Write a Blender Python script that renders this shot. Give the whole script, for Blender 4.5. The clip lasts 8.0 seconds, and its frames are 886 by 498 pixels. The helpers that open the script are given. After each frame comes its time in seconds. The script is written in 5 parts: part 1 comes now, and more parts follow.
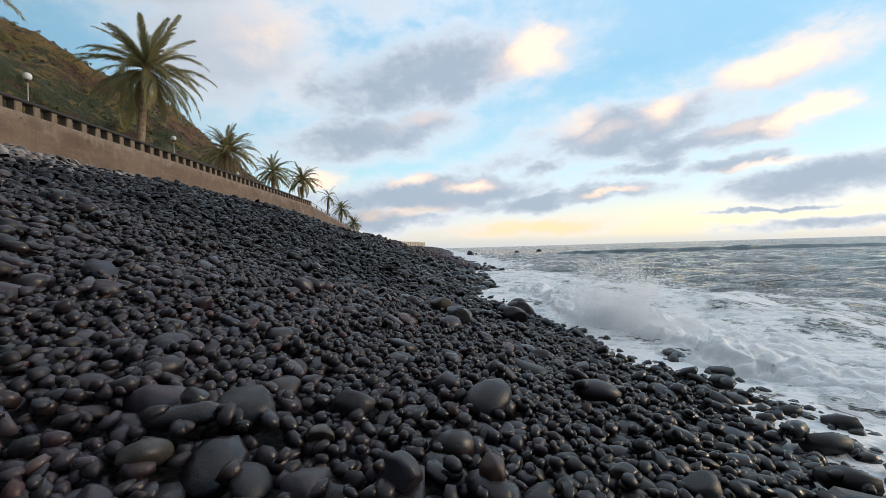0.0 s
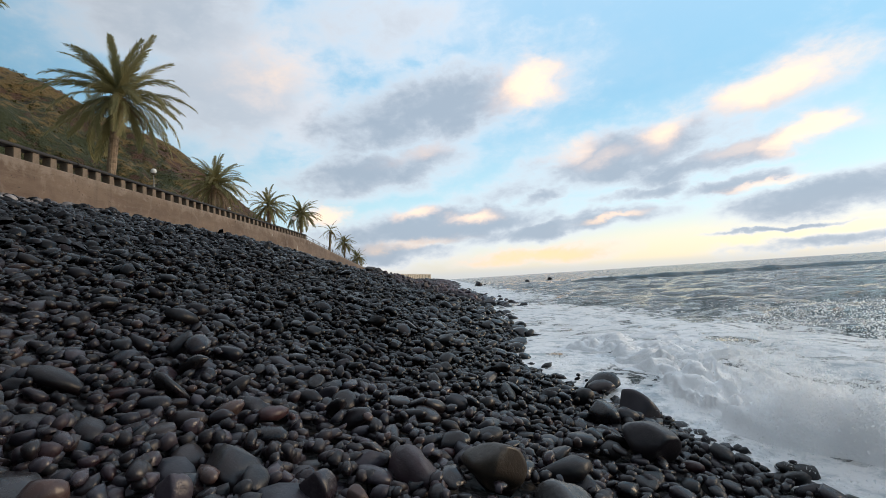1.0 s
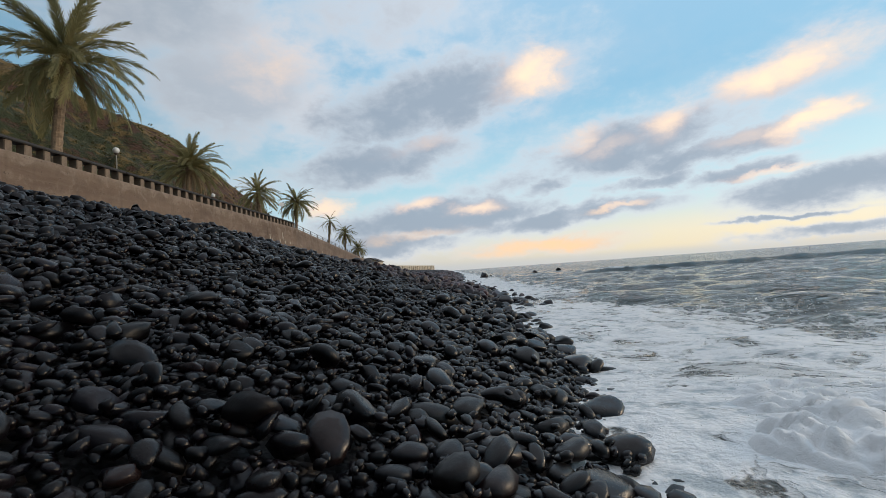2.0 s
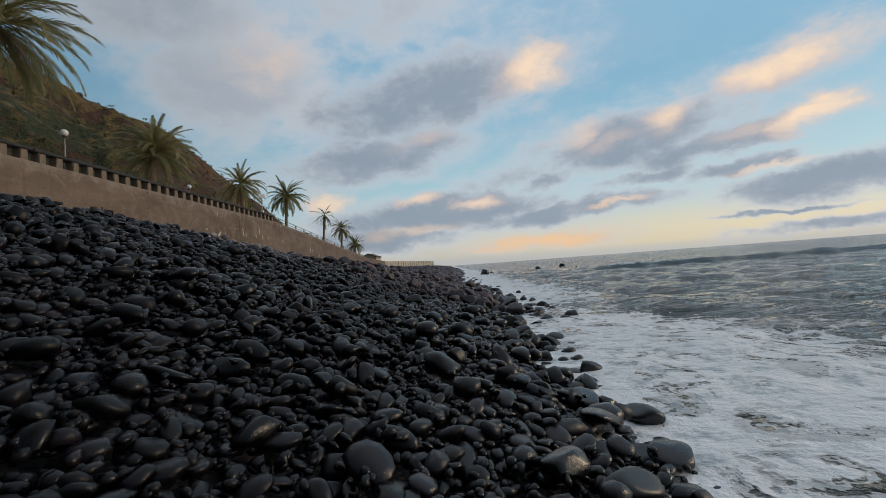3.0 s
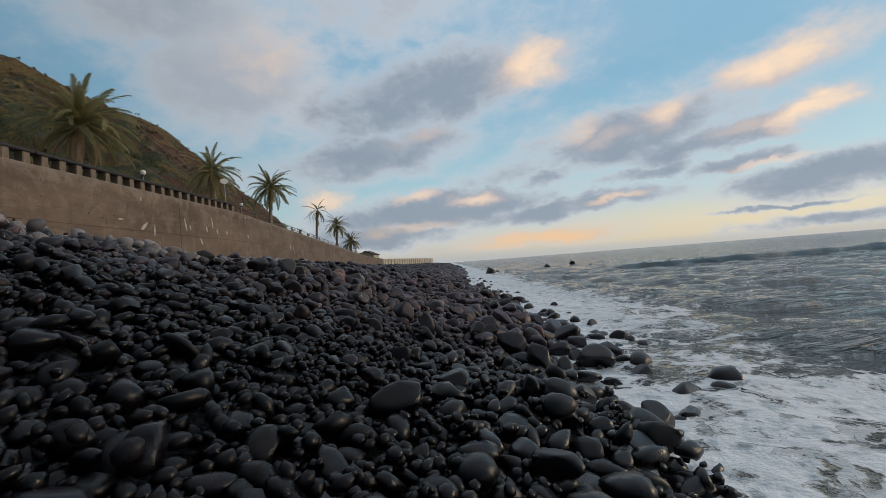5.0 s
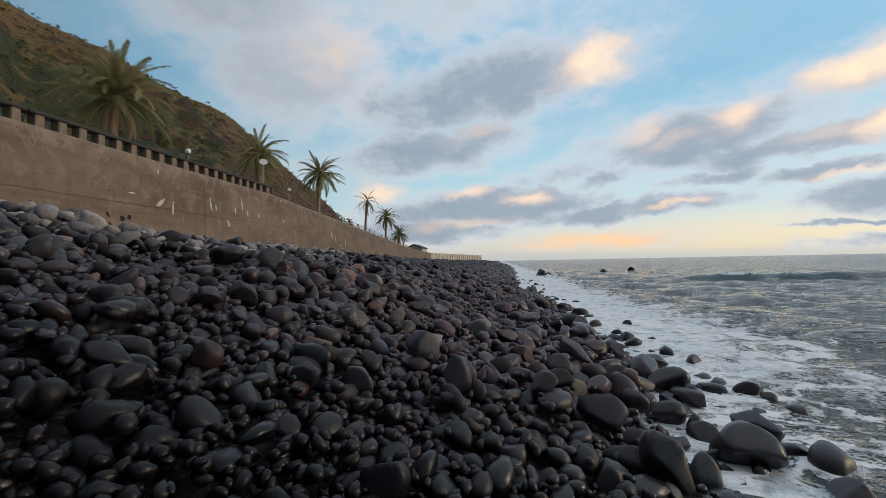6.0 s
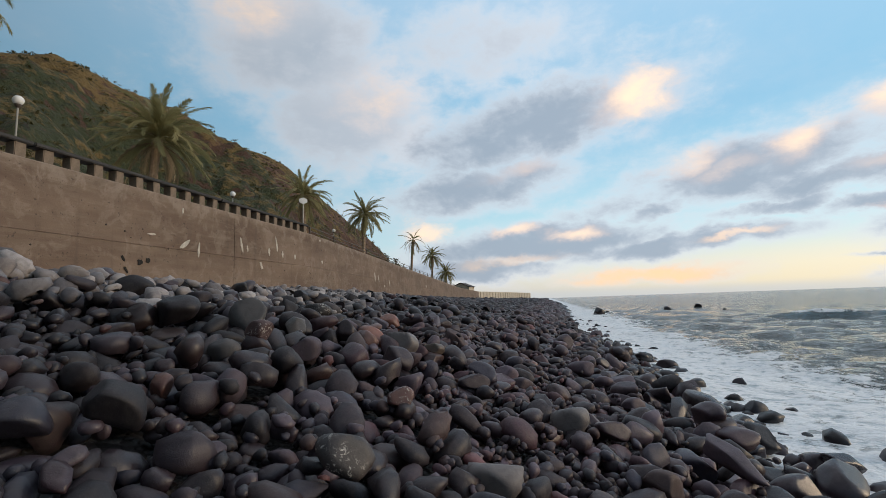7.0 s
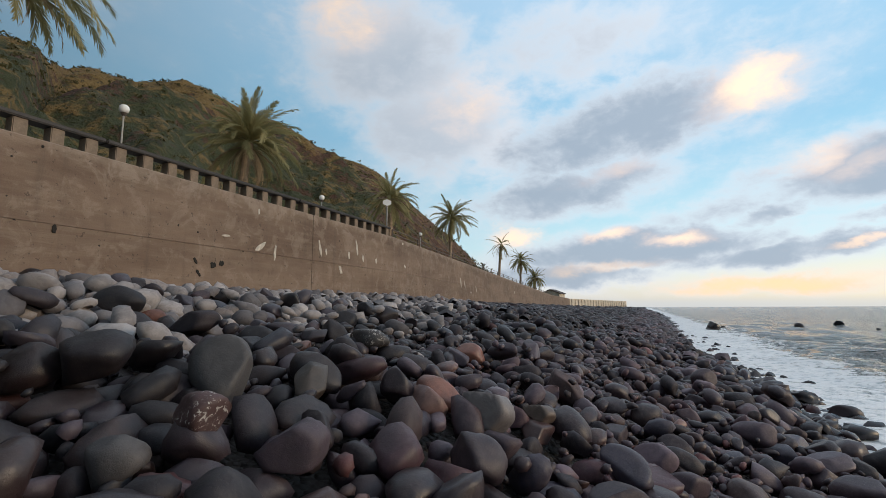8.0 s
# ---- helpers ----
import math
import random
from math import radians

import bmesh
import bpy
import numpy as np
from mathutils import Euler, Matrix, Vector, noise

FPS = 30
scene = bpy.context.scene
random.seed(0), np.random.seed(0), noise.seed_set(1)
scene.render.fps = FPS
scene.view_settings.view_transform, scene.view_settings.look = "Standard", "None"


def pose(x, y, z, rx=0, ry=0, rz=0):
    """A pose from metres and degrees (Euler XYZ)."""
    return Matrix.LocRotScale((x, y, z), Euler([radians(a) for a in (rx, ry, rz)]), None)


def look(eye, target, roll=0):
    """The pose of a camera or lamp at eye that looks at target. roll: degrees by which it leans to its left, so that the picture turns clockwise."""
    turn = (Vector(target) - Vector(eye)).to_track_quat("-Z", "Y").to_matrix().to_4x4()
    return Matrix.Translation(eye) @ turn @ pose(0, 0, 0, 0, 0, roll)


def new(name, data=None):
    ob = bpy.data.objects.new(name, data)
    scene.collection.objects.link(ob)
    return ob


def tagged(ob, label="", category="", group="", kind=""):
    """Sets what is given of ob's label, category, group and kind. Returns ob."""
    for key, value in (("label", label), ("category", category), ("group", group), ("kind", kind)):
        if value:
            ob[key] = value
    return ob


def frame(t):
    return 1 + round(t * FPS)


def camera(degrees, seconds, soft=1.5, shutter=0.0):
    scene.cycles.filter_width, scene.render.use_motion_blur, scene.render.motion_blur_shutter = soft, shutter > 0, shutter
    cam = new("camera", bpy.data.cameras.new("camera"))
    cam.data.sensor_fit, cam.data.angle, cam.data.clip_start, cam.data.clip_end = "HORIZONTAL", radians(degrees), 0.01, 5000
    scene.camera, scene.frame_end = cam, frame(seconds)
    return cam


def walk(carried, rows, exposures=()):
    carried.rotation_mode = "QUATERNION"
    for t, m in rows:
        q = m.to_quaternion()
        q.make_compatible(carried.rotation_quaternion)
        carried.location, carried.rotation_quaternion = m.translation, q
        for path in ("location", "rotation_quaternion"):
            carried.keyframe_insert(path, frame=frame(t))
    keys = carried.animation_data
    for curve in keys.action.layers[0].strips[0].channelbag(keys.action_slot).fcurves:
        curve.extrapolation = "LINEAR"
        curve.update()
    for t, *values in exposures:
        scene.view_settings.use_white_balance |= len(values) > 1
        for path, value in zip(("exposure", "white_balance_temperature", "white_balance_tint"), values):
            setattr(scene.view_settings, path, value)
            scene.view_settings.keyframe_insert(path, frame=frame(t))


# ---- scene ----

# A black cobble beach under a sea wall. x is towards the sea, y along the beach, z = 0 the sea's level.
cam = camera(87.9, 8.0, soft=0.8)
walk(cam, [
    (0.0, pose(0.000, 0.000, 1.280, 89.90, 1.63, -0.00)),
    (0.5, pose(-0.065, 1.756, 1.276, 91.51, 2.84, 0.24)),
    (1.0, pose(-0.179, 3.582, 1.376, 93.83, 3.69, 0.72)),
    (1.5, pose(-0.294, 5.580, 1.387, 93.27, 4.04, 1.11)),
    (2.8, pose(-0.079, 10.389, 1.564, 92.34, 4.10, 1.24)),
    (3.0, pose(-0.108, 11.041, 1.605, 92.16, 4.26, 1.14)),
    (3.5, pose(-0.204, 12.595, 1.745, 91.36, 4.23, 0.96)),
    (4.0, pose(-0.235, 14.140, 1.794, 91.49, 3.91, 0.98)),
    (5.3, pose(-0.546, 18.171, 1.879, 91.80, 4.90, 1.40)),
    (5.5, pose(-0.544, 18.770, 1.904, 91.65, 4.54, 2.50)),
    (6.0, pose(-0.569, 20.013, 1.929, 91.58, 1.10, 7.05)),
    (6.5, pose(-0.733, 21.137, 1.944, 94.78, 0.70, 10.33)),
    (7.0, pose(-0.994, 22.163, 2.071, 96.51, 1.94, 12.92)),
    (7.5, pose(-1.242, 23.072, 2.205, 96.48, 0.87, 17.67)),
    (8.0, pose(-1.573, 24.000, 2.292, 97.28, 0.23, 23.69)),
], exposures=[(0.0, 0.0), (1.5, -0.1), (3.0, -0.62), (3.5, -0.65), (4.0, -0.65), (5.5, -0.5), (6.5, -0.22), (7.5, -0.16), (8.0, -0.08)])

rng = np.random.default_rng(7)

# ---------------------------------------------------------------- node helpers


class Nodes:
    """A short way to write node trees."""

    def __init__(self, tree):
        self.tree = tree
        tree.nodes.clear()

    def add(self, kind, inputs=None, **settings):
        n = self.tree.nodes.new(kind)
        if "operation" in settings:
            n.operation = settings["operation"]
        if "use_clamp" in settings:
            n.use_clamp = settings["use_clamp"]
        if "data_type" in settings:
            n.data_type, n.blend_type = settings["data_type"], settings["blend_type"]
        if "interpolation_type" in settings:
            n.interpolation_type = settings["interpolation_type"]
        if "vector_type" in settings:
            n.vector_type = settings["vector_type"]
        if "feature" in settings:
            n.feature = settings["feature"]
        for k, v in (inputs or {}).items():
            if isinstance(v, bpy.types.NodeSocket):
                self.tree.links.new(v, n.inputs[k])
            else:
                n.inputs[k].default_value = v
        return n

    def math(self, op, a, b=0.0, c=0.0, clamp=False):
        return self.add("ShaderNodeMath", {0: a, 1: b, 2: c}, operation=op, use_clamp=clamp).outputs[0]

    def mix(self, f, a, b, blend="MIX"):
        n = self.add("ShaderNodeMix", {0: f, 6: a, 7: b}, data_type="RGBA", blend_type=blend)
        return n.outputs[2]

    def ramp(self, f, stops):
        n = self.add("ShaderNodeValToRGB", {0: f})
        e = n.color_ramp.elements
        while len(e) < len(stops):
            e.new(0.5)
        for k, (p, c) in zip(e, stops):
            k.position, k.color = p, (*c, 1) if len(c) == 3 else c
        return n.outputs[0]

    def step(self, v, lo, hi):
        return self.add("ShaderNodeMapRange", {0: v, 1: lo, 2: hi, 3: 0.0, 4: 1.0}, interpolation_type="SMOOTHSTEP").outputs[0]

    def noise(self, vec, scale, detail=4.0, rough=0.55, distort=0.0):
        return self.add("ShaderNodeTexNoise", {"Vector": vec, "Scale": scale, "Detail": detail, "Roughness": rough, "Distortion": distort}).outputs[0]


def rgb(r, g, b):
    return (r, g, b, 1.0)


# ---------------------------------------------------------------- sky and sun
SUN_AZ, SUN_EL = 84.0, 14.0

world = bpy.data.worlds.new("sky")
scene.world = world
world.use_nodes = True
W = Nodes(world.node_tree)
nish = W.add("ShaderNodeTexSky")
nish.sky_type, nish.sun_disc, nish.sun_elevation, nish.sun_rotation = "NISHITA", False, radians(SUN_EL), radians(SUN_AZ)
nish.air_density, nish.dust_density, nish.ozone_density = 1.0, 1.5, 1.5
way = W.add("ShaderNodeTexCoord").outputs["Generated"]
sep = W.add("ShaderNodeSeparateXYZ", {0: way})
az = W.math("DEGREES", W.math("ARCTAN2", sep.outputs[0], sep.outputs[1]))
el = W.math("DEGREES", W.math("ARCSINE", sep.outputs[2]))
flat = W.add("ShaderNodeCombineXYZ", {0: az, 1: el}).outputs[0]
stretch = W.add("ShaderNodeCombineXYZ", {0: W.math("MULTIPLY", az, 0.6), 1: el}).outputs[0]
ragged = W.add("ShaderNodeTexNoise", {"Vector": stretch, "Scale": 0.28, "Detail": 6.0, "Roughness": 0.6})
off = W.add("ShaderNodeVectorMath", {0: ragged.outputs["Color"], 1: (0.5, 0.5, 0.5)}, operation="SUBTRACT").outputs[0]
off = W.add("ShaderNodeVectorMath", {0: off, 1: (6.0, 3.6, 0.0)}, operation="MULTIPLY").outputs[0]
spot = W.add("ShaderNodeVectorMath", {0: flat, 1: off}, operation="ADD").outputs[0]


def bank(blobs):
    """Soft cloud banks at azimuth, elevation, half width, half height (degrees), lean and weight."""
    total = None
    for a, e, wa, we, lean, weight in blobs:
        m = W.add("ShaderNodeMapping", {"Vector": spot, "Location": (a, e, 0), "Rotation": (0, 0, radians(lean)), "Scale": (wa, we, 1)}, vector_type="TEXTURE").outputs[0]
        m = W.add("ShaderNodeVectorMath", {0: m, 1: (1, 1, 0)}, operation="MULTIPLY").outputs[0]
        d = W.add("ShaderNodeVectorMath", {0: m, 1: m}, operation="DOT_PRODUCT").outputs["Value"]
        g = W.math("MULTIPLY", W.math("POWER", 2.718, W.math("MULTIPLY", W.math("POWER", d, 1.3), -0.9)), weight)
        total = g if total is None else W.math("MAXIMUM", total, g)
    return total


soft = bank([
    (-24.0, 22.0, 11.0, 6.5, 0, 1.0), (-31.0, 29.5, 12.0, 7.0, 0, 1.0), (-8.0, 30.0, 16.0, 4.5, 0, 0.7), (-72.0, 36.0, 14.0, 8.0, 0, 0.8)])
crisp = bank([
    (-0.5, 20.6, 17.0, 4.6, 10, 1.05), (-8.0, 13.8, 14.0, 3.2, 8, 1.0), (7.0, 21.6, 8.0, 3.6, 14, 1.0), (-10.0, 19.3, 10.0, 3.4, 4, 0.8), (21.5, 12.9, 14.0, 3.6, 7, 1.0), (39.0, 5.9, 9.0, 2.0, 4, 1.1), (-1.0, 6.6, 17.0, 2.8, 3, 1.1),
    (14.0, 5.4, 15.0, 1.6, 5, 1.0), (-9.0, 3.6, 13.0, 1.6, 0, 1.0), (9.0, 10.5, 10.0, 2.0, 8, 0.7), (31.0, 10.8, 11.0, 1.7, 7, 1.0), (12.2, 9.4, 4.6, 1.2, 10, 0.9), (23.5, 8.4, 6.5, 0.9, 7, 0.9),
    (32.0, 8.3, 7.0, 1.0, 5, 0.9), (37.0, 16.6, 10.0, 2.2, 8, 0.8), (40.0, 1.3, 10.0, 0.8, 1, 0.9), (36.0, 3.2, 7.0, 0.35, 2, 0.9)])
warm = bank([
    (11.5, 22.6, 5.2, 3.4, 14, 0.95), (37.5, 17.3, 8.5, 2.3, 8, 0.95), (-21.0, 24.5, 8.5, 5.0, 12, 0.58), (-14.4, 9.0, 4.0, 1.6, 0, 1.0), (16.5, 14.6, 4.6, 1.9, 10, 0.65),
    (26.4, 15.0, 3.6, 2.0, 30, 0.8), (38.8, 12.0, 4.4, 1.4, 12, 1.0), (33.0, 11.4, 4.5, 1.0, 6, 0.6), (10.5, 2.2, 11.0, 1.1, 2, 1.05), (-4.0, 4.6, 7.0, 0.8, 4, 0.6), (-3.4, 8.4, 3.0, 0.9, 0, 0.8), (-3.0, 15.6, 5.5, 1.2, 8, 0.5), (20.0, 13.0, 5.0, 1.2, 8, 0.5),
    (3.4, 7.6, 4.0, 0.9, 3, 0.8), (20.0, 6.0, 4.5, 0.45, 6, 0.8), (35.5, 8.0, 5.0, 0.45, 4, 0.7), (-36.0, 33.0, 7.0, 4.0, 0, 0.75)])

# clear sky: pale turquoise low down, bluer above, a yellow glow over the sea under the sun
clear = W.ramp(W.math("DIVIDE", el, 60.0), [(0.0, (0.72, 0.70, 0.66)), (0.045, (0.84, 0.84, 0.78)), (0.12, (0.58, 0.86, 0.94)),
                                            (0.33, (0.29, 0.62, 0.86)), (0.62, (0.50, 0.75, 0.98)), (0.85, (0.86, 0.92, 1.0))])
tosun = W.math("POWER", 2.718, W.math("MULTIPLY", W.math("POWER", W.math("DIVIDE", W.math("SUBTRACT", az, 34.0), 26.0), 2.0), -1.0))
low = W.math("MULTIPLY", W.step(el, 6.5, 1.5), W.step(el, -1.0, 1.2))
clear = W.mix(W.math("MULTIPLY", W.math("MULTIPLY", tosun, low), 0.8), clear, rgb(1.08, 0.92, 0.62))
base = W.mix(0.25, clear, W.mix(1.0, nish.outputs[0], rgb(0.12, 0.12, 0.12), "MULTIPLY"))
veil = W.step(W.noise(stretch, 0.05, 7.0, 0.62), 0.40, 0.66)
c = W.mix(W.math("MULTIPLY", veil, 0.20), base, rgb(0.66, 0.70, 0.77))
fluff = W.math("SUBTRACT", W.noise(stretch, 0.45, 8.0, 0.62, 0.3), 0.5)
billow = W.math("SUBTRACT", W.noise(stretch, 0.15, 8.0, 0.6), 0.5)
ruffle = W.math("ADD", W.math("MULTIPLY", fluff, 0.62), W.math("MULTIPLY", billow, 0.8))
body = W.math("ADD", soft, ruffle)
c = W.mix(W.math("MULTIPLY", W.step(body, 0.10, 0.85), 0.92), c, W.mix(W.step(body, 0.3, 1.1), rgb(0.78, 0.79, 0.83), rgb(0.45, 0.51, 0.59)))
body = W.math("ADD", W.math("MAXIMUM", crisp, W.math("MULTIPLY", warm, 0.75)), W.math("MULTIPLY", ruffle, 1.25))
mask = W.math("MULTIPLY", W.step(body, 0.02, 0.85), 0.95)
shade = W.mix(W.step(body, 0.35, 1.05), rgb(0.70, 0.74, 0.80), rgb(0.34, 0.41, 0.50))
lit = W.step(W.math("ADD", warm, W.math("MULTIPLY", ruffle, 0.8)), 0.10, 1.15)
gold = W.mix(W.step(el, 2.5, 8.0), rgb(1.05, 0.70, 0.42), W.mix(lit, rgb(0.88, 0.68, 0.64), rgb(1.24, 0.93, 0.66)))
c = W.mix(mask, c, W.mix(lit, shade, gold))
far = W.math("MULTIPLY", W.step(el, 1.3, 0.3), 0.45)
c = W.mix(far, c, rgb(0.52, 0.58, 0.64))
# towards the glow the sky is brightest, behind it is dusk
glow = W.add("ShaderNodeVectorMath", {0: way, 1: (math.sin(radians(38)), math.cos(radians(38)), 0.25)}, operation="DOT_PRODUCT").outputs["Value"]
dusk = W.add("ShaderNodeMapRange", {0: glow, 1: -0.75, 2: 0.95, 3: 0.26, 4: 1.17}, interpolation_type="SMOOTHSTEP").outputs[0]
bg = W.add("ShaderNodeBackground", {"Color": c, "Strength": W.math("MULTIPLY", dusk, 1.08)})
W.add("ShaderNodeOutputWorld", {0: bg.outputs[0]})

sun = new("sun", bpy.data.lights.new("sun", "SUN"))
sun.data.energy, sun.data.angle, sun.data.color = 1.15, radians(16), (1.0, 0.74, 0.50)
sa, se = radians(SUN_AZ), radians(SUN_EL)
sun.matrix_basis = look((90 * math.sin(sa) * math.cos(se), 90 * math.cos(sa) * math.cos(se), 90 * math.sin(se)), (0, 0, 0))

# ---------------------------------------------------------------- materials


def material(name):
    m = bpy.data.materials.new(name)
    m.use_nodes = True
    return m, Nodes(m.node_tree)


def finish(N, color, rough, bump=None, strength=0.3, distance=0.02, **more):
    ins = {"Base Color": color, "Roughness": rough}
    ins.update(more.get("extra", {}))
    if bump is not None:
        ins["Normal"] = N.add("ShaderNodeBump", {"Height": bump, "Strength": strength, "Distance": distance}).outputs[0]
    p = N.add("ShaderNodeBsdfPrincipled", ins)
    N.add("ShaderNodeOutputMaterial", {0: p.outputs[0]})
    return p


def stone_material(name, stops, dry, island=True, crust=False):
    """Sea-worn basalt: each stone of its own tone, fine pores, wetter towards the water, brightness painted in along y.
    """
    m, N = material(name)
    pos = N.add("ShaderNodeNewGeometry")
    tone = pos.outputs["Random Per Island"] if island else N.add("ShaderNodeObjectInfo").outputs["Random"]
    at = pos.outputs["Position"]
    col = N.ramp(tone, stops)
    N.tree.nodes[-1].color_ramp.interpolation = "CONSTANT"
    mott = N.noise(at, 22.0, 6.0, 0.6)
    fine = N.noise(at, 160.0, 3.0, 0.6)
    col = N.mix(N.math("MULTIPLY", N.step(mott, 0.4, 0.75), 0.35), col, N.mix(0.5, col, rgb(0.10, 0.09, 0.08)))
    col = N.mix(N.math("MULTIPLY", N.step(fine, 0.55, 0.75), 0.25), col, rgb(0.085, 0.083, 0.082))
    x = N.add("ShaderNodeSeparateXYZ", {0: at}).outputs[0]
    y = N.add("ShaderNodeSeparateXYZ", {0: at}).outputs[1]
    blot = N.math("MULTIPLY", N.math("SUBTRACT", N.noise(at, 0.5, 4.0), 0.5), 5.0)
    blot2 = N.math("MULTIPLY", blot, 0.5)
    # Stones from about y 4.5 to 24 painted dimmer, as if less light fell
    dim_stretch = N.math("MULTIPLY", N.step(N.math("ADD", y, blot), 4.5, 9.0), N.step(N.math("ADD", N.math("ADD", y, N.math("MULTIPLY", x, -0.25)), blot2), 24.4, 22.0))
    splash = N.math("MULTIPLY", N.step(N.math("ADD", x, blot), -0.8, 2.4), N.math("SUBTRACT", 1.0, N.math("MULTIPLY", N.step(y, 20.0, 24.0), 0.6)))
    # real splash wetness joined with the painted dimming
    wet = N.math("MAXIMUM", splash, dim_stretch)
    pool = N.math("MULTIPLY", N.math("MULTIPLY", N.step(N.math("ADD", y, blot2), 23.4, 24.4), N.step(N.math("ADD", y, blot2), 27.2, 26.0)), N.math("MULTIPLY", N.step(x, -2.0, -2.9), N.step(x, -5.2, -4.4)))
    wet = N.math("MAXIMUM", wet, N.math("MULTIPLY", pool, 0.3))
    rough = N.math("SUBTRACT", N.math("ADD", 0.31 if not dry else 0.72, N.math("MULTIPLY", mott, 0.16)), N.math("MULTIPLY", wet, 0.0 if dry else 0.08))
    blotch = N.noise(at, 9.0, 6.0, 0.68, 0.4)
    col = N.mix(N.math("MULTIPLY", N.step(blotch, 0.56, 0.40), 0.45), col, N.mix(1.0, col, rgb(0.45, 0.44, 0.46), "MULTIPLY"))
    speck = N.step(N.noise(at, 330.0, 2.0, 0.5), 0.66, 0.74)
    col = N.mix(N.math("MULTIPLY", speck, 0.22), col, rgb(0.20, 0.19, 0.18))
    rust = N.math("MULTIPLY", N.step(N.noise(at, 3.2, 5.0, 0.6, 0.6), 0.54, 0.72), N.step(y, 19.0, 25.0))
    col = N.mix(N.math("MULTIPLY", rust, 0.32), col, N.mix(0.35, col, rgb(0.095, 0.050, 0.026)))
    if not dry:
        # drier stones, with extra brightness painted in to look better lit
        dried_lift = N.math("MULTIPLY", N.step(N.math("ADD", N.math("ADD", y, N.math("MULTIPLY", x, -0.25)), blot2), 23.4, 26.2), N.math("MULTIPLY", N.step(x, 2.2, 0.8), N.add("ShaderNodeMapRange", {0: x, 1: -4.2, 2: -2.2, 3: 0.0, 4: 1.0}).outputs[0]))
        col = N.mix(dried_lift, col, N.mix(1.0, col, rgb(2.3, 2.06, 2.0), "MULTIPLY"))
        # darkens for wetness and for the painted dim stretch alike
        col = N.mix(wet, col, N.mix(1.0, col, rgb(0.17, 0.17, 0.19), "MULTIPLY"))
    if crust:
        salt = N.math("MULTIPLY", N.step(N.noise(at, 42.0, 5.0, 0.7, 0.8), 0.54, 0.62), N.step(N.noise(at, 6.0, 3.0), 0.40, 0.56))
        col = N.mix(N.math("MULTIPLY", salt, 0.85), col, rgb(0.55, 0.52, 0.48))
    pits = N.step(N.noise(at, 70.0, 4.0, 0.65), 0.36, 0.5)
    rough = N.math("ADD", rough, N.math("MULTIPLY", N.math("SUBTRACT", N.math("FRACT", N.math("MULTIPLY", tone, 37.3)), 0.5), 0.30))
    air = N.math("MULTIPLY", N.step(N.math("ADD", y, blot2), 21.5, 24.5), N.step(x, 1.4, 0.2))
    if not dry:
        rough = N.math("ADD", rough, N.math("MULTIPLY", air, 0.17))
    h = N.math("ADD", N.math("ADD", N.math("MULTIPLY", mott, 0.6), N.math("MULTIPLY", fine, 0.2)), N.math("MULTIPLY", pits, 0.2))
    lumps = N.noise(at, 8.0, 7.0, 0.62)
    h = N.math("ADD", h, N.math("MULTIPLY", lumps, 0.8))
    finish(N, col, rough, h, 0.24, 0.012, extra={"Specular IOR Level": N.math("SUBTRACT", 0.54, N.math("MULTIPLY", N.math("MULTIPLY", dim_stretch, N.step(x, 0.5, -1.4)), 0.26))})
    return m


DARK = [(0.0, (0.0294, 0.0218, 0.0232)), (0.15, (0.0181, 0.0151, 0.0172)), (0.32, (0.0408, 0.0302, 0.0310)), (0.47, (0.0247, 0.0176, 0.0181)), (0.60, (0.0532, 0.0420, 0.0430)),
        (0.72, (0.0446, 0.0286, 0.0232)), (0.80, (0.0712, 0.0571, 0.0568)), (0.87, (0.0323, 0.0311, 0.0370)), (0.925, (0.0551, 0.0302, 0.0310)), (0.968, (0.0902, 0.0353, 0.0284)), (0.987, (0.1235, 0.0798, 0.0559))]
PALE = [(0.0, (0.165, 0.152, 0.145)), (0.2, (0.115, 0.110, 0.112)), (0.42, (0.21, 0.195, 0.185)), (0.58, (0.07, 0.065, 0.067)), (0.72, (0.15, 0.13, 0.118)),
        (0.84, (0.25, 0.235, 0.225)), (0.982, (0.10, 0.045, 0.034))]
DARK = [(at, tuple(k * v * min(1.3, 0.55 + 15.0 * g) for k, v in zip((0.72, 0.69, 0.88), (r, g, b)))) for at, (r, g, b) in DARK]
PALE = [(at, (1.65 * r, 1.6 * g, 1.62 * b)) for at, (r, g, b) in PALE]
mat_cobble = stone_material("wet_basalt", DARK, False)
mat_pale = stone_material("dry_stone", PALE, True)
mat_red = stone_material("red_stone", [(0.0, (0.092, 0.040, 0.030)), (0.5, (0.070, 0.035, 0.029))], False, island=False)
mat_brown = stone_material("brown_stone", [(0.0, (0.062, 0.046, 0.034)), (0.5, (0.050, 0.040, 0.032))], False, island=False)
mat_light = stone_material("light_stone", [(0.0, (0.085, 0.082, 0.082)), (0.5, (0.070, 0.069, 0.070))], False, island=False)
mat_crust = stone_material("salt_crusted_stone", [(0.0, (0.060, 0.034, 0.034)), (0.5, (0.034, 0.031, 0.032))], False, island=False, crust=True)
mat_boulder = stone_material("basalt_boulder", DARK[:-2] + [(0.985, (0.14, 0.065, 0.048))], False, island=False)


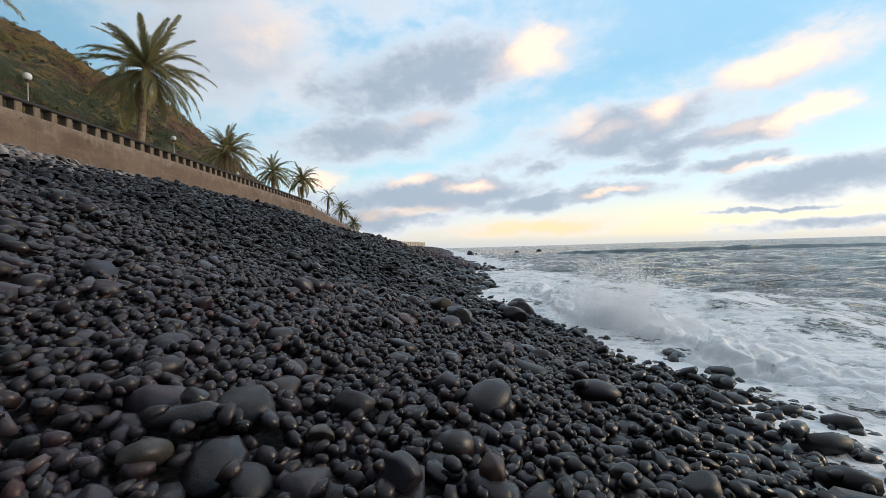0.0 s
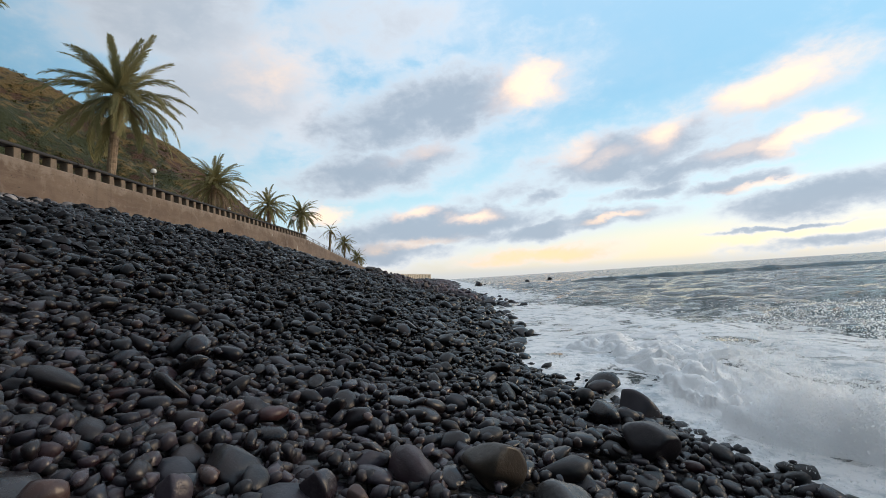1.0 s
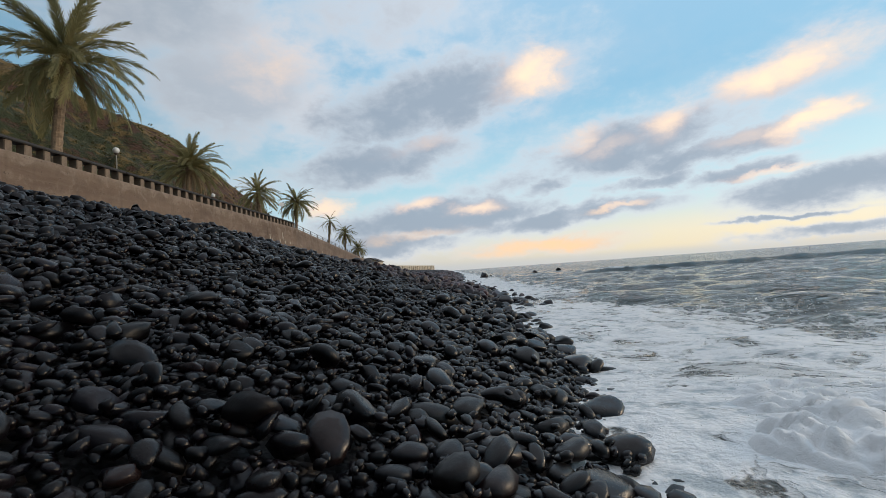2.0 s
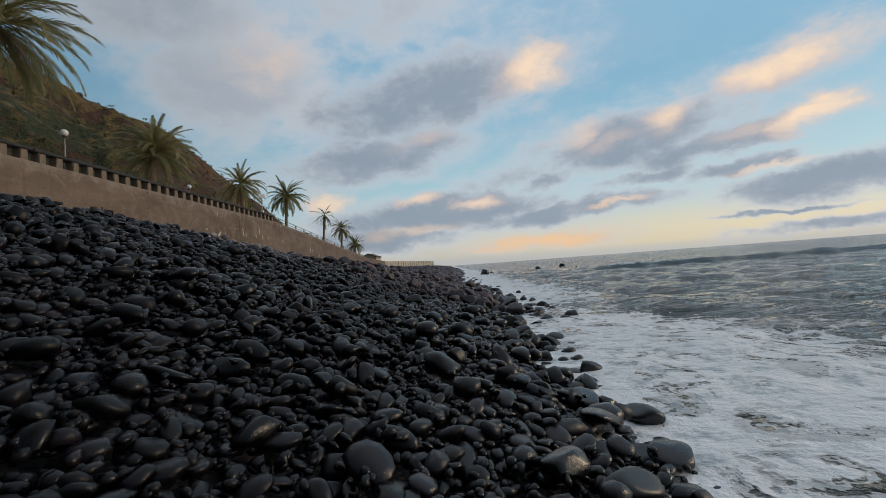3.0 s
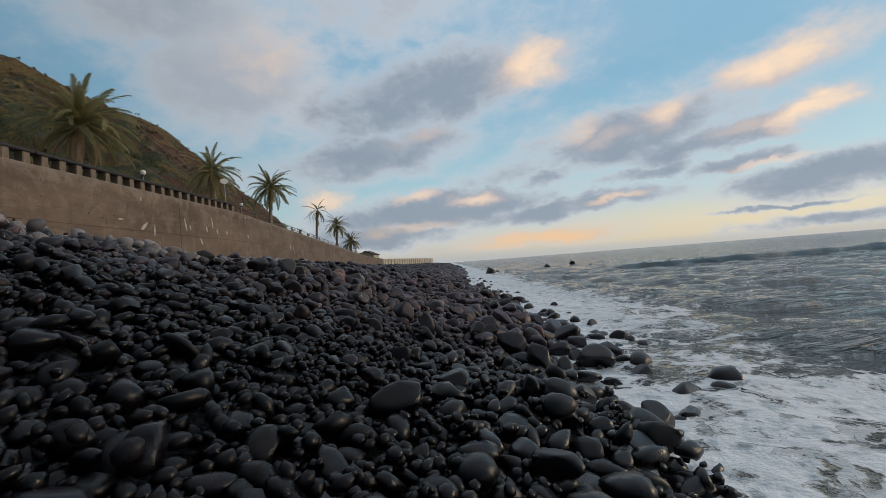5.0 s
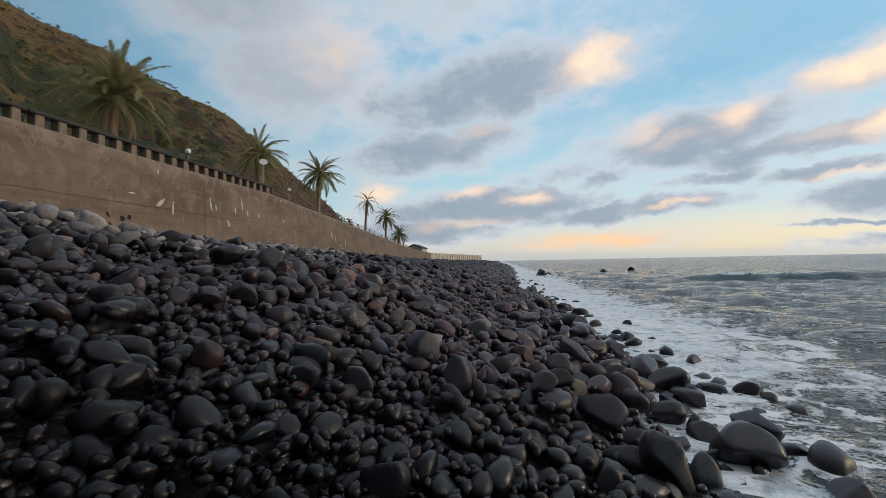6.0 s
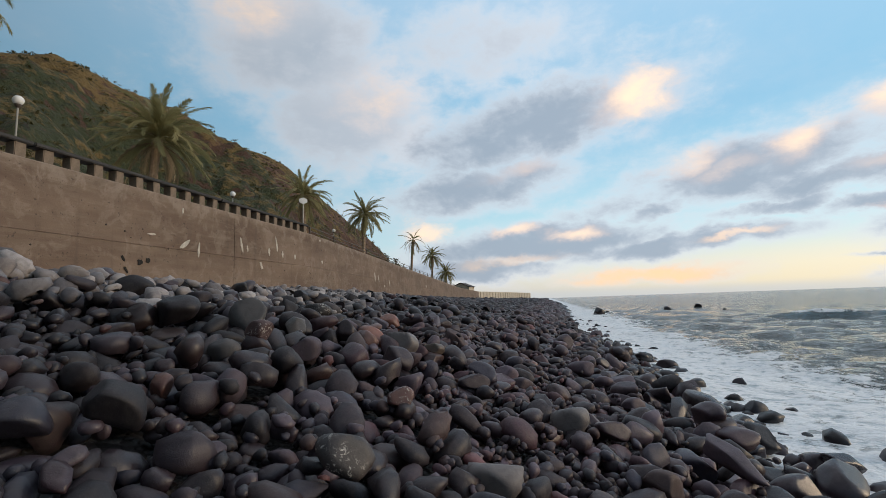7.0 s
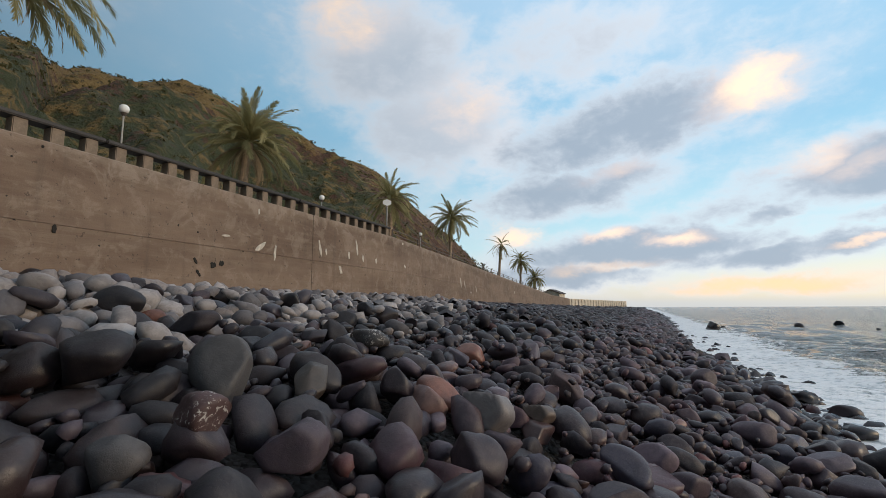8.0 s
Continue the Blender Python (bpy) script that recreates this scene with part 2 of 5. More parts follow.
def plain_material(name, color, rough, vary=0.3, scale=6.0, metal=0.0, bump=0.2, dist=0.01):
    m, N = material(name)
    at = N.add("ShaderNodeTexCoord").outputs["Object"]
    n1, n2 = N.noise(at, scale, 5.0), N.noise(at, scale * 9, 3.0)
    f = N.math("ADD", N.math("MULTIPLY", n1, 0.7), N.math("MULTIPLY", n2, 0.3))
    dark = tuple(v * (1 - vary) for v in color)
    lite = tuple(min(1, v * (1 + vary)) for v in color)
    finish(N, N.mix(N.step(f, 0.3, 0.7), rgb(*dark), rgb(*lite)), rough, f, bump, dist, extra={"Metallic": metal})
    return m


def concrete_material():
    m, N = material("weathered_concrete")
    at = N.add("ShaderNodeNewGeometry").outputs["Position"]
    s = N.add("ShaderNodeSeparateXYZ", {0: at})
    run = N.add("ShaderNodeMapping", {"Vector": at, "Scale": (1.0, 0.4, 1.3)}).outputs[0]
    big = N.noise(run, 0.55, 6.0, 0.62)
    boards = N.noise(N.add("ShaderNodeMapping", {"Vector": at, "Scale": (1.0, 0.4, 5.0)}).outputs[0], 1.1, 7.0, 0.7, 0.5)
    grain = N.noise(at, 38.0, 5.0, 0.7)
    runs = N.noise(N.add("ShaderNodeMapping", {"Vector": at, "Scale": (1.0, 3.0, 0.25)}).outputs[0], 1.2, 5.0, 0.6)
    col = N.mix(N.step(big, 0.32, 0.68), rgb(0.150, 0.099, 0.070), rgb(0.25, 0.178, 0.130))
    col = N.mix(N.math("MULTIPLY", N.step(boards, 0.45, 0.7), 0.4), col, rgb(0.29, 0.232, 0.175))
    col = N.mix(N.math("MULTIPLY", N.step(runs, 0.52, 0.72), 0.45), col, rgb(0.13, 0.095, 0.072))
    col = N.mix(N.math("MULTIPLY", N.step(grain, 0.5, 0.75), 0.3), col, rgb(0.17, 0.13, 0.10))
    blotch = N.noise(at, 1.9, 7.0, 0.7, 0.6)
    col = N.mix(N.math("MULTIPLY", N.step(blotch, 0.50, 0.62), 0.35), col, rgb(0.36, 0.29, 0.235))
    col = N.mix(N.math("MULTIPLY", N.step(blotch, 0.42, 0.34), 0.35), col, rgb(0.12, 0.085, 0.062))
    lime = N.math("MULTIPLY", N.step(N.math("ADD", s.outputs[2], N.math("MULTIPLY", N.math("SUBTRACT", blotch, 0.5), 1.2)), 5.05, 5.5), 0.45)
    col = N.mix(lime, col, rgb(0.40, 0.33, 0.27))
    pock = N.step(N.noise(at, 11.0, 3.0, 0.6), 0.30, 0.36)
    col = N.mix(pock, N.mix(0.55, col, rgb(0.05, 0.04, 0.03)), col)
    h = N.math("ADD", N.math("ADD", N.math("MULTIPLY", boards, 0.8), N.math("MULTIPLY", grain, 0.4)), N.math("MULTIPLY", pock, 0.4))
    finish(N, N.mix(1.0, col, rgb(0.92, 0.90, 0.88), "MULTIPLY"), 0.9, h, 0.5, 0.03)
    return m


def ground_material():
    """The bed of small shingle under the cobbles, and far off the beach itself. Near black: the gaps' shade is in its
    colour.
    """
    m, N = material("shingle_bed")
    at = N.add("ShaderNodeNewGeometry").outputs["Position"]
    v = N.add("ShaderNodeTexVoronoi", {"Vector": at, "Scale": 7.0}, feature="F1")
    v2 = N.add("ShaderNodeTexVoronoi", {"Vector": at, "Scale": 19.0}, feature="F1")
    tone = N.add("ShaderNodeSeparateColor", {0: v.outputs["Color"]}).outputs[0]
    col = N.mix(tone, rgb(0.006, 0.0055, 0.0055), rgb(0.024, 0.021, 0.021))
    h = N.math("SUBTRACT", 1.0, N.math("ADD", v.outputs["Distance"], N.math("MULTIPLY", v2.outputs["Distance"], 0.4)))
    finish(N, col, 0.65, h, 0.9, 0.12)
    return m


def sea_material():
    m, N = material("sea_water")
    at = N.add("ShaderNodeNewGeometry").outputs["Position"]
    s = N.add("ShaderNodeSeparateXYZ", {0: at})
    x, y = s.outputs[0], s.outputs[1]
    w1 = N.noise(N.add("ShaderNodeMapping", {"Vector": at, "Rotation": (0, 0, 0.25), "Scale": (0.5, 1.3, 1.0)}).outputs[0], 1.1, 4.0, 0.5, 0.6)
    w2 = N.noise(N.add("ShaderNodeMapping", {"Vector": at, "Rotation": (0, 0, -0.3), "Scale": (0.7, 1.3, 1.0)}).outputs[0], 4.2, 4.0, 0.6, 0.5)
    w0 = N.noise(N.add("ShaderNodeMapping", {"Vector": at, "Rotation": (0, 0, 0.2), "Scale": (0.5, 1.0, 1.0)}).outputs[0], 0.28, 3.0, 0.6, 0.4)
    h = N.math("ADD", N.math("ADD", N.math("MULTIPLY", w1, 0.5), N.math("MULTIPLY", w2, 0.26)), N.math("MULTIPLY", w0, 0.5))
    # foam: a solid wash at the edge, then lace, then streaks
    bands = N.noise(N.add("ShaderNodeMapping", {"Vector": at, "Scale": (1.0, 0.45, 1.0)}).outputs[0], 0.32, 5.0, 0.6, 1.0)
    warp = N.add("ShaderNodeTexNoise", {"Vector": at, "Scale": 0.9, "Detail": 5.0, "Roughness": 0.6}).outputs["Color"]
    warp = N.add("ShaderNodeVectorMath", {0: N.add("ShaderNodeVectorMath", {0: warp, 1: (0.5, 0.5, 0.5)}, operation="SUBTRACT").outputs[0], 1: (2.4, 2.4, 0.0)}, operation="MULTIPLY").outputs[0]
    bent = N.add("ShaderNodeVectorMath", {0: at, 1: warp}, operation="ADD").outputs[0]
    cell1 = N.add("ShaderNodeTexVoronoi", {"Vector": bent, "Scale": 0.95}, feature="DISTANCE_TO_EDGE").outputs["Distance"]
    cell2 = N.add("ShaderNodeTexVoronoi", {"Vector": bent, "Scale": 3.4}, feature="DISTANCE_TO_EDGE").outputs["Distance"]
    fine = N.noise(at, 5.5, 5.0, 0.62)
    edge = N.math("ADD", 2.4, N.math("SUBTRACT", N.math("MULTIPLY", N.add("ShaderNodeMapRange", {0: y, 1: 48.0, 2: 96.0, 3: 0.0, 4: 1.0}).outputs[0], 1.0),
                  N.math("ADD", N.add("ShaderNodeMapRange", {0: y, 1: 8.0, 2: 16.0, 3: 0.0, 4: 0.85}).outputs[0], N.add("ShaderNodeMapRange", {0: y, 1: 29.0, 2: 48.0, 3: 0.0, 4: 1.05}).outputs[0])))
    edge = N.math("ADD", edge, N.add("ShaderNodeMapRange", {0: y, 1: 3.0, 2: 8.0, 3: 0.75, 4: 0.0}).outputs[0])
    reach = N.math("ADD", N.add("ShaderNodeMapRange", {0: y, 1: 4.0, 2: 8.0, 3: 1.4, 4: 2.7}).outputs[0], N.add("ShaderNodeMapRange", {0: y, 1: 18.0, 2: 23.5, 3: 0.0, 4: -3.2}).outputs[0])
    reach = N.math("ADD", reach, N.add("ShaderNodeMapRange", {0: y, 1: 25.0, 2: 32.0, 3: 0.0, 4: 2.6}).outputs[0])
    out = N.math("SUBTRACT", N.math("SUBTRACT", x, edge), reach)
    shore = N.math("POWER", 2.718, N.math("DIVIDE", N.math("MAXIMUM", out, 0.0), -4.2))
    drift = N.noise(N.add("ShaderNodeMapping", {"Vector": at, "Scale": (1.1, 0.8, 1.0)}).outputs[0], 1.5, 6.0, 0.68, 0.3)
    patches = N.math("ADD", N.math("MULTIPLY", N.math("SUBTRACT", bands, 0.5), 1.1), N.math("MULTIPLY", N.math("SUBTRACT", drift, 0.5), 1.3))
    amount = N.math("ADD", shore, N.math("SUBTRACT", patches, 0.06))
    settled = N.math("MULTIPLY", N.add("ShaderNodeMapRange", {0: y, 1: 26.0, 2: 32.0, 3: 0.0, 4: 0.42}).outputs[0], N.step(N.math("SUBTRACT", x, N.math("MULTIPLY", bands, 3.0)), 5.0, 2.0))
    amount = N.math("ADD", amount, settled)
    top = N.math("MULTIPLY", N.step(s.outputs[2], 0.28, 0.44), N.math("MULTIPLY", N.step(x, 30.0, 18.0), N.step(y, 40.0, 46.0)))
    amount = N.math("MAXIMUM", N.math("ADD", amount, N.math("MULTIPLY", top, 1.0)), 0.0)
    rag = N.math("MULTIPLY", N.math("SUBTRACT", fine, 0.5), 0.22)
    wide = N.math("SUBTRACT", N.math("MULTIPLY", N.math("MULTIPLY", amount, amount), 0.34), 0.035)
    f1 = N.step(N.math("SUBTRACT", N.math("ADD", cell1, rag), wide), 0.05, -0.05)
    f2 = N.step(N.math("SUBTRACT", N.math("ADD", cell2, rag), N.math("MULTIPLY", wide, 0.8)), 0.06, -0.05)
    f1 = N.math("MULTIPLY", f1, N.step(amount, 0.20, 0.45))
    f2 = N.math("MULTIPLY", f2, N.step(amount, 0.35, 0.65))
    solid = N.step(N.math("ADD", amount, N.math("MULTIPLY", N.math("SUBTRACT", fine, 0.5), 0.9)), 0.92, 1.16)
    foam = N.math("MAXIMUM", N.math("MAXIMUM", f1, N.math("MULTIPLY", f2, 0.75)), solid)
    hole = N.add("ShaderNodeTexVoronoi", {"Vector": bent, "Scale": 2.9}, feature="F1").outputs["Distance"]
    open_water = N.math("MULTIPLY", N.step(N.math("ADD", hole, rag), 0.34, 0.20), N.step(N.noise(at, 0.9, 3.0), 0.46, 0.60))
    foam = N.math("MULTIPLY", foam, N.math("SUBTRACT", 1.0, N.math("MULTIPLY", open_water, 0.55)))
    deep = N.mix(N.step(N.math("ADD", x, N.math("MULTIPLY", y, 0.25)), 6.0, 90.0), rgb(0.046, 0.054, 0.046), rgb(0.050, 0.066, 0.068))
    thin = N.math("ADD", N.math("MULTIPLY", N.noise(at, 2.6, 6.0, 0.65, 0.3), 0.6), N.math("MULTIPLY", N.noise(at, 5.0, 4.0, 0.6, 0.3), 0.4))
    white = N.mix(N.step(thin, 0.36, 0.52), rgb(0.52, 0.57, 0.60), rgb(0.98, 0.98, 0.98))
    col = N.mix(foam, deep, white)
    ruffled = N.math("MULTIPLY", N.step(N.math("ADD", y, N.math("MULTIPLY", x, 0.6)), 35.0, 170.0), 0.13)
    rough = N.math("ADD", N.math("ADD", 0.04, ruffled), N.math("MULTIPLY", foam, 0.6))
    bump1 = N.add("ShaderNodeBump", {"Height": h, "Strength": N.math("SUBTRACT", 1.0, N.math("MULTIPLY", foam, 0.7)), "Distance": 0.62}).outputs[0]
    bump2 = N.add("ShaderNodeBump", {"Height": N.math("MULTIPLY", foam, N.math("ADD", thin, N.math("MULTIPLY", fine, 0.3))), "Strength": 0.7, "Distance": 0.14, "Normal": bump1}).outputs[0]
    p = N.add("ShaderNodeBsdfPrincipled", {"Base Color": col, "Roughness": rough, "Normal": bump2, "IOR": 1.33, "Specular IOR Level": 0.5})
    N.add("ShaderNodeOutputMaterial", {0: p.outputs[0]})
    return m


def hill_material():
    m, N = material("scrub_hillside")
    g = N.add("ShaderNodeNewGeometry")
    at = g.outputs["Position"]
    big = N.noise(at, 0.022, 6.0, 0.6, 0.5)
    mid = N.noise(at, 0.12, 6.0, 0.65)
    fine = N.noise(at, 0.7, 5.0, 0.7)
    up = N.add("ShaderNodeSeparateXYZ", {0: g.outputs["True Normal"]}).outputs[2]
    soil = N.mix(mid, rgb(0.062, 0.032, 0.020), rgb(0.150, 0.066, 0.034))
    scrub = N.mix(fine, rgb(0.018, 0.026, 0.008), rgb(0.070, 0.078, 0.022))
    gold = N.mix(fine, rgb(0.17, 0.105, 0.034), rgb(0.30, 0.18, 0.055))
    steep = N.step(up, 0.80, 0.62)
    flank = N.math("MULTIPLY", N.math("SUBTRACT", N.step(N.add("ShaderNodeSeparateXYZ", {0: at}).outputs[1], 140.0, 330.0), 0.62), -0.22)
    bare = N.math("ADD", N.math("ADD", N.math("ADD", big, flank), N.math("MULTIPLY", N.math("SUBTRACT", mid, 0.5), 0.9)), N.math("MULTIPLY", steep, -0.05))
    col = N.mix(N.step(bare, 0.40, 0.50), soil, scrub)
    # dry golden patches, plus warm sunlight on the ridge painted in by height
    sunlit_top = N.step(N.add("ShaderNodeSeparateXYZ", {0: at}).outputs[2], 70.0, 125.0)
    dry = N.math("ADD", mid, N.math("MULTIPLY", sunlit_top, 0.17))
    col = N.mix(N.math("MULTIPLY", N.step(dry, 0.50, 0.64), 0.8), col, gold)
    bush = N.step(N.noise(at, 0.33, 4.0, 0.6), 0.57, 0.63)
    col = N.mix(N.math("MULTIPLY", bush, 0.7), col, rgb(0.014, 0.020, 0.007))
    finish(N, col, 0.95, N.math("ADD", N.math("MULTIPLY", mid, 1.4), N.math("MULTIPLY", fine, 0.4)), 1.0, 4.0)
    return m


def leaf_material(name, lo, hi):
    m, N = material(name)
    r = N.add("ShaderNodeObjectInfo").outputs["Random"]
    at = N.add("ShaderNodeNewGeometry").outputs["Position"]
    f = N.math("ADD", N.math("MULTIPLY", r, 0.6), N.math("MULTIPLY", N.noise(at, 2.0, 3.0), 0.5), clamp=True)
    col = N.mix(f, rgb(*lo), rgb(*hi))
    p = N.add("ShaderNodeBsdfPrincipled", {"Base Color": col, "Roughness": 0.55, "Specular IOR Level": 0.3})
    t = N.add("ShaderNodeBsdfTranslucent", {"Color": col})
    both = N.add("ShaderNodeMixShader", {0: 0.5, 1: p.outputs[0], 2: t.outputs[0]})
    N.add("ShaderNodeOutputMaterial", {0: both.outputs[0]})
    return m


mat_concrete = concrete_material()
mat_ground = ground_material()
mat_sea = sea_material()
mat_hill = hill_material()
mat_frond = leaf_material("palm_leaf", (0.20, 0.195, 0.085), (0.48, 0.42, 0.21))
mat_dead = leaf_material("dead_palm_leaf", (0.22, 0.15, 0.085), (0.40, 0.30, 0.18))
mat_shrub = leaf_material("shrub_leaf", (0.035, 0.038, 0.015), (0.10, 0.085, 0.034))
mat_scrub = leaf_material("hill_scrub_leaf", (0.040, 0.042, 0.016), (0.125, 0.105, 0.040))
mat_trunk = plain_material("palm_trunk", (0.33, 0.235, 0.16), 0.9, 0.45, 5.0, bump=0.8, dist=0.05)
mat_rail = plain_material("dark_handrail", (0.028, 0.023, 0.021), 0.6, 0.35, 3.0)
mat_metal = plain_material("rusty_railing", (0.10, 0.075, 0.058), 0.6, 0.3, 3.0)
mat_post = plain_material("parapet_concrete", (0.22, 0.165, 0.12), 0.9, 0.25, 5.0, bump=0.4)
mat_white = plain_material("white_enamel", (0.88, 0.87, 0.85), 0.4, 0.05, 4.0, bump=0.02)
mat_pole = plain_material("grey_pole", (0.40, 0.38, 0.35), 0.5, 0.2, 5.0)
mat_paving = plain_material("promenade_paving", (0.26, 0.23, 0.20), 0.9, 0.25, 1.0)
mat_roof = plain_material("dark_roof", (0.07, 0.055, 0.05), 0.8, 0.3, 2.0)
mat_render = plain_material("cream_render", (0.60, 0.52, 0.41), 0.9, 0.15, 1.0)
mat_scuff = plain_material("chipped_plaster", (0.52, 0.47, 0.40), 0.9, 0.25, 9.0)
# for holes built as raised patches: the shade inside is painted as dark colour
mat_hole = plain_material("cavity_shade", (0.02, 0.017, 0.014), 0.95, 0.3, 9.0)

# ---------------------------------------------------------------- mesh helpers


def mesh_object(name, verts, faces, mat, smooth=True):
    """One mesh object from arrays: verts (n, 3); faces (m, 4) where a triangle repeats its last corner as -1, or (m, 3)."""
    me = bpy.data.meshes.new(name)
    faces = np.asarray(faces)
    if faces.shape[1] == 4:
        count = np.where(faces[:, 3] < 0, 3, 4)
        loops = faces.ravel()
        loops = loops[loops >= 0]
    else:
        count = np.full(len(faces), 3)
        loops = faces.ravel()
    starts = np.concatenate([[0], np.cumsum(count)[:-1]])
    me.vertices.add(len(verts))
    me.vertices.foreach_set("co", np.asarray(verts, np.float32).ravel())
    me.loops.add(len(loops))
    me.loops.foreach_set("vertex_index", loops.astype(np.int32))
    me.polygons.add(len(count))
    me.polygons.foreach_set("loop_start", starts.astype(np.int32))
    me.polygons.foreach_set("use_smooth", np.full(len(count), smooth))
    me.update(calc_edges=True)
    me.materials.append(mat)
    return new(name, me)


def part(name, bm, mat, parent, label="", smooth=False):
    me = bpy.data.meshes.new(name)
    bm.to_mesh(me)
    bm.free()
    if smooth:
        me.polygons.foreach_set("use_smooth", np.full(len(me.polygons), True))
    me.materials.append(mat)
    ob = new(name, me)
    if parent:
        ob.parent = parent
    if label:
        ob["label"] = label
    return ob


def share(name, source, m, parent):
    """Another object on the mesh of source."""
    ob = new(name, source.data)
    ob.parent = parent
    ob.matrix_basis = m
    return ob


def thing(name, m, label, category, group="", kind=""):
    ob = new(name)
    ob.matrix_basis = m
    return tagged(ob, label, category, group, kind)


def box(bm, lo, hi, bevel=0.0):
    r = bmesh.ops.create_cube(bm, size=1.0)
    c = [(a + b) / 2 for a, b in zip(lo, hi)]
    d = [b - a for a, b in zip(lo, hi)]
    for v in r["verts"]:
        v.co = Vector([c[i] + v.co[i] * d[i] for i in range(3)])
    if bevel:
        bmesh.ops.bevel(bm, geom=[e for e in bm.edges if all(v in r["verts"] for v in e.verts)], offset=bevel, segments=2, affect="EDGES")
    return bm


def tube(bm, points, radii, n=8):
    """A closed tube along points."""
    rings = []
    for i, p in enumerate(points):
        p = Vector(p)
        a = Vector(points[max(i - 1, 0)])
        b = Vector(points[min(i + 1, len(points) - 1)])
        d = (b - a).normalized()
        u = d.cross(Vector((0, 1, 0)) if abs(d.y) < 0.9 else Vector((1, 0, 0))).normalized()
        v = d.cross(u)
        rings.append([bm.verts.new(p + radii[i] * (u * math.cos(2 * math.pi * k / n) + v * math.sin(2 * math.pi * k / n))) for k in range(n)])
    for r0, r1 in zip(rings, rings[1:]):
        for k in range(n):
            bm.faces.new((r0[k], r0[(k + 1) % n], r1[(k + 1) % n], r1[k]))
    bm.faces.new(rings[0][::-1])
    bm.faces.new(rings[-1])
    return bm


# ---------------------------------------------------------------- the lie of the beach
# along the beach: y, shoreline x, then heights 1.8 m inland, at x = -3.2, at x = -6.4 and at the foot of the wall
LIE = np.array([
    (-20, 3.3, 0.25, 1.45, 2.62, 4.40), (3, 3.3, 0.25, 1.45, 2.62, 4.40), (8, 2.3, 0.40, 1.45, 2.68, 4.40), (16, 1.60, 0.68, 1.72, 3.05, 4.30),
    (22, 1.40, 0.64, 1.72, 2.95, 3.45), (26, 1.5, 0.67, 1.70, 2.50, 2.75), (29, 1.55, 0.66, 1.66, 2.36, 2.64), (48, 0.5, 0.70, 1.15, 1.85, 2.65),
    (96, 1.6, 0.5, 1.1, 1.6, 2.6), (190, 1.6, 0.5, 1.1, 1.6, 2.5), (290, 0.0, 0.4, 0.8, 1.2, 1.8), (420, -4, 0.4, 0.8, 1.2, 1.5)])
FACE = np.array([(-40, -11.68), (41.6, -11.68), (180, -28.0), (230, -29.0), (272, -10.5), (420, -12.0)])


def wall_x(y):
    return np.interp(y, FACE[:, 0], FACE[:, 1])


def lie(x, y):
    """The height of the beach at x, y (arrays)."""
    x, y = np.broadcast_arrays(np.asarray(x, float), np.asarray(y, float))
    sh, a, b, c, d = (np.interp(y, LIE[:, 0], LIE[:, k]) for k in range(1, 6))
    wx = wall_x(y)
    z = np.where(x > sh, -0.08 - (x - sh) * 0.22, 0.0)
    z = np.maximum(z, -1.6)
    knots = [(sh, -0.08 + 0 * sh), (sh - 1.8, a), (np.minimum(-3.2, sh - 3), b), (np.minimum(-6.4, sh - 6), c), (np.minimum(wx, -9), d)]
    for (x0, z0), (x1, z1) in zip(knots, knots[1:]):
        t = (x0 - x) / np.maximum(x0 - x1, 1e-6)
        z = np.where((x <= x0) & (x > x1), z0 + (z1 - z0) * t, z)
    z = np.where(x <= knots[-1][0], d, z)
    return z + 0.05 * np.sin(x * 1.3 + 0.7 * np.sin(y * 0.6)) * np.sin(y * 0.9 + 1.0) * (x < sh)


def sheet(name, xs, ys, height, mat):
    X, Y = np.meshgrid(xs, ys)
    Z = height(X, Y)
    n, m = X.shape
    i = np.arange(n * m).reshape(n, m)
    f = np.stack([i[:-1, :-1], i[:-1, 1:], i[1:, 1:], i[1:, :-1]], -1).reshape(-1, 4)
    return mesh_object(name, np.stack([X, Y, Z], -1).reshape(-1, 3), f, mat)


ground = sheet("ground", np.concatenate([np.arange(-45, -12, 3.0), np.arange(-12, 4, 0.25), np.geomspace(4, 4000, 24)]),
               np.concatenate([np.geomspace(-900, -12, 8), np.arange(-10, 60, 0.35), np.geomspace(61, 4500, 60)]),
               lambda x, y: np.where(x < wall_x(y) - 0.3, np.minimum(lie(x, y), 2.0), lie(x, y)) - np.where((y > -3) & (y < 50), 0.20, 0.12), mat_ground)
tagged(ground, "bed of small shingle, coloured near black to shade the cobble gaps", "ground", kind="structure")


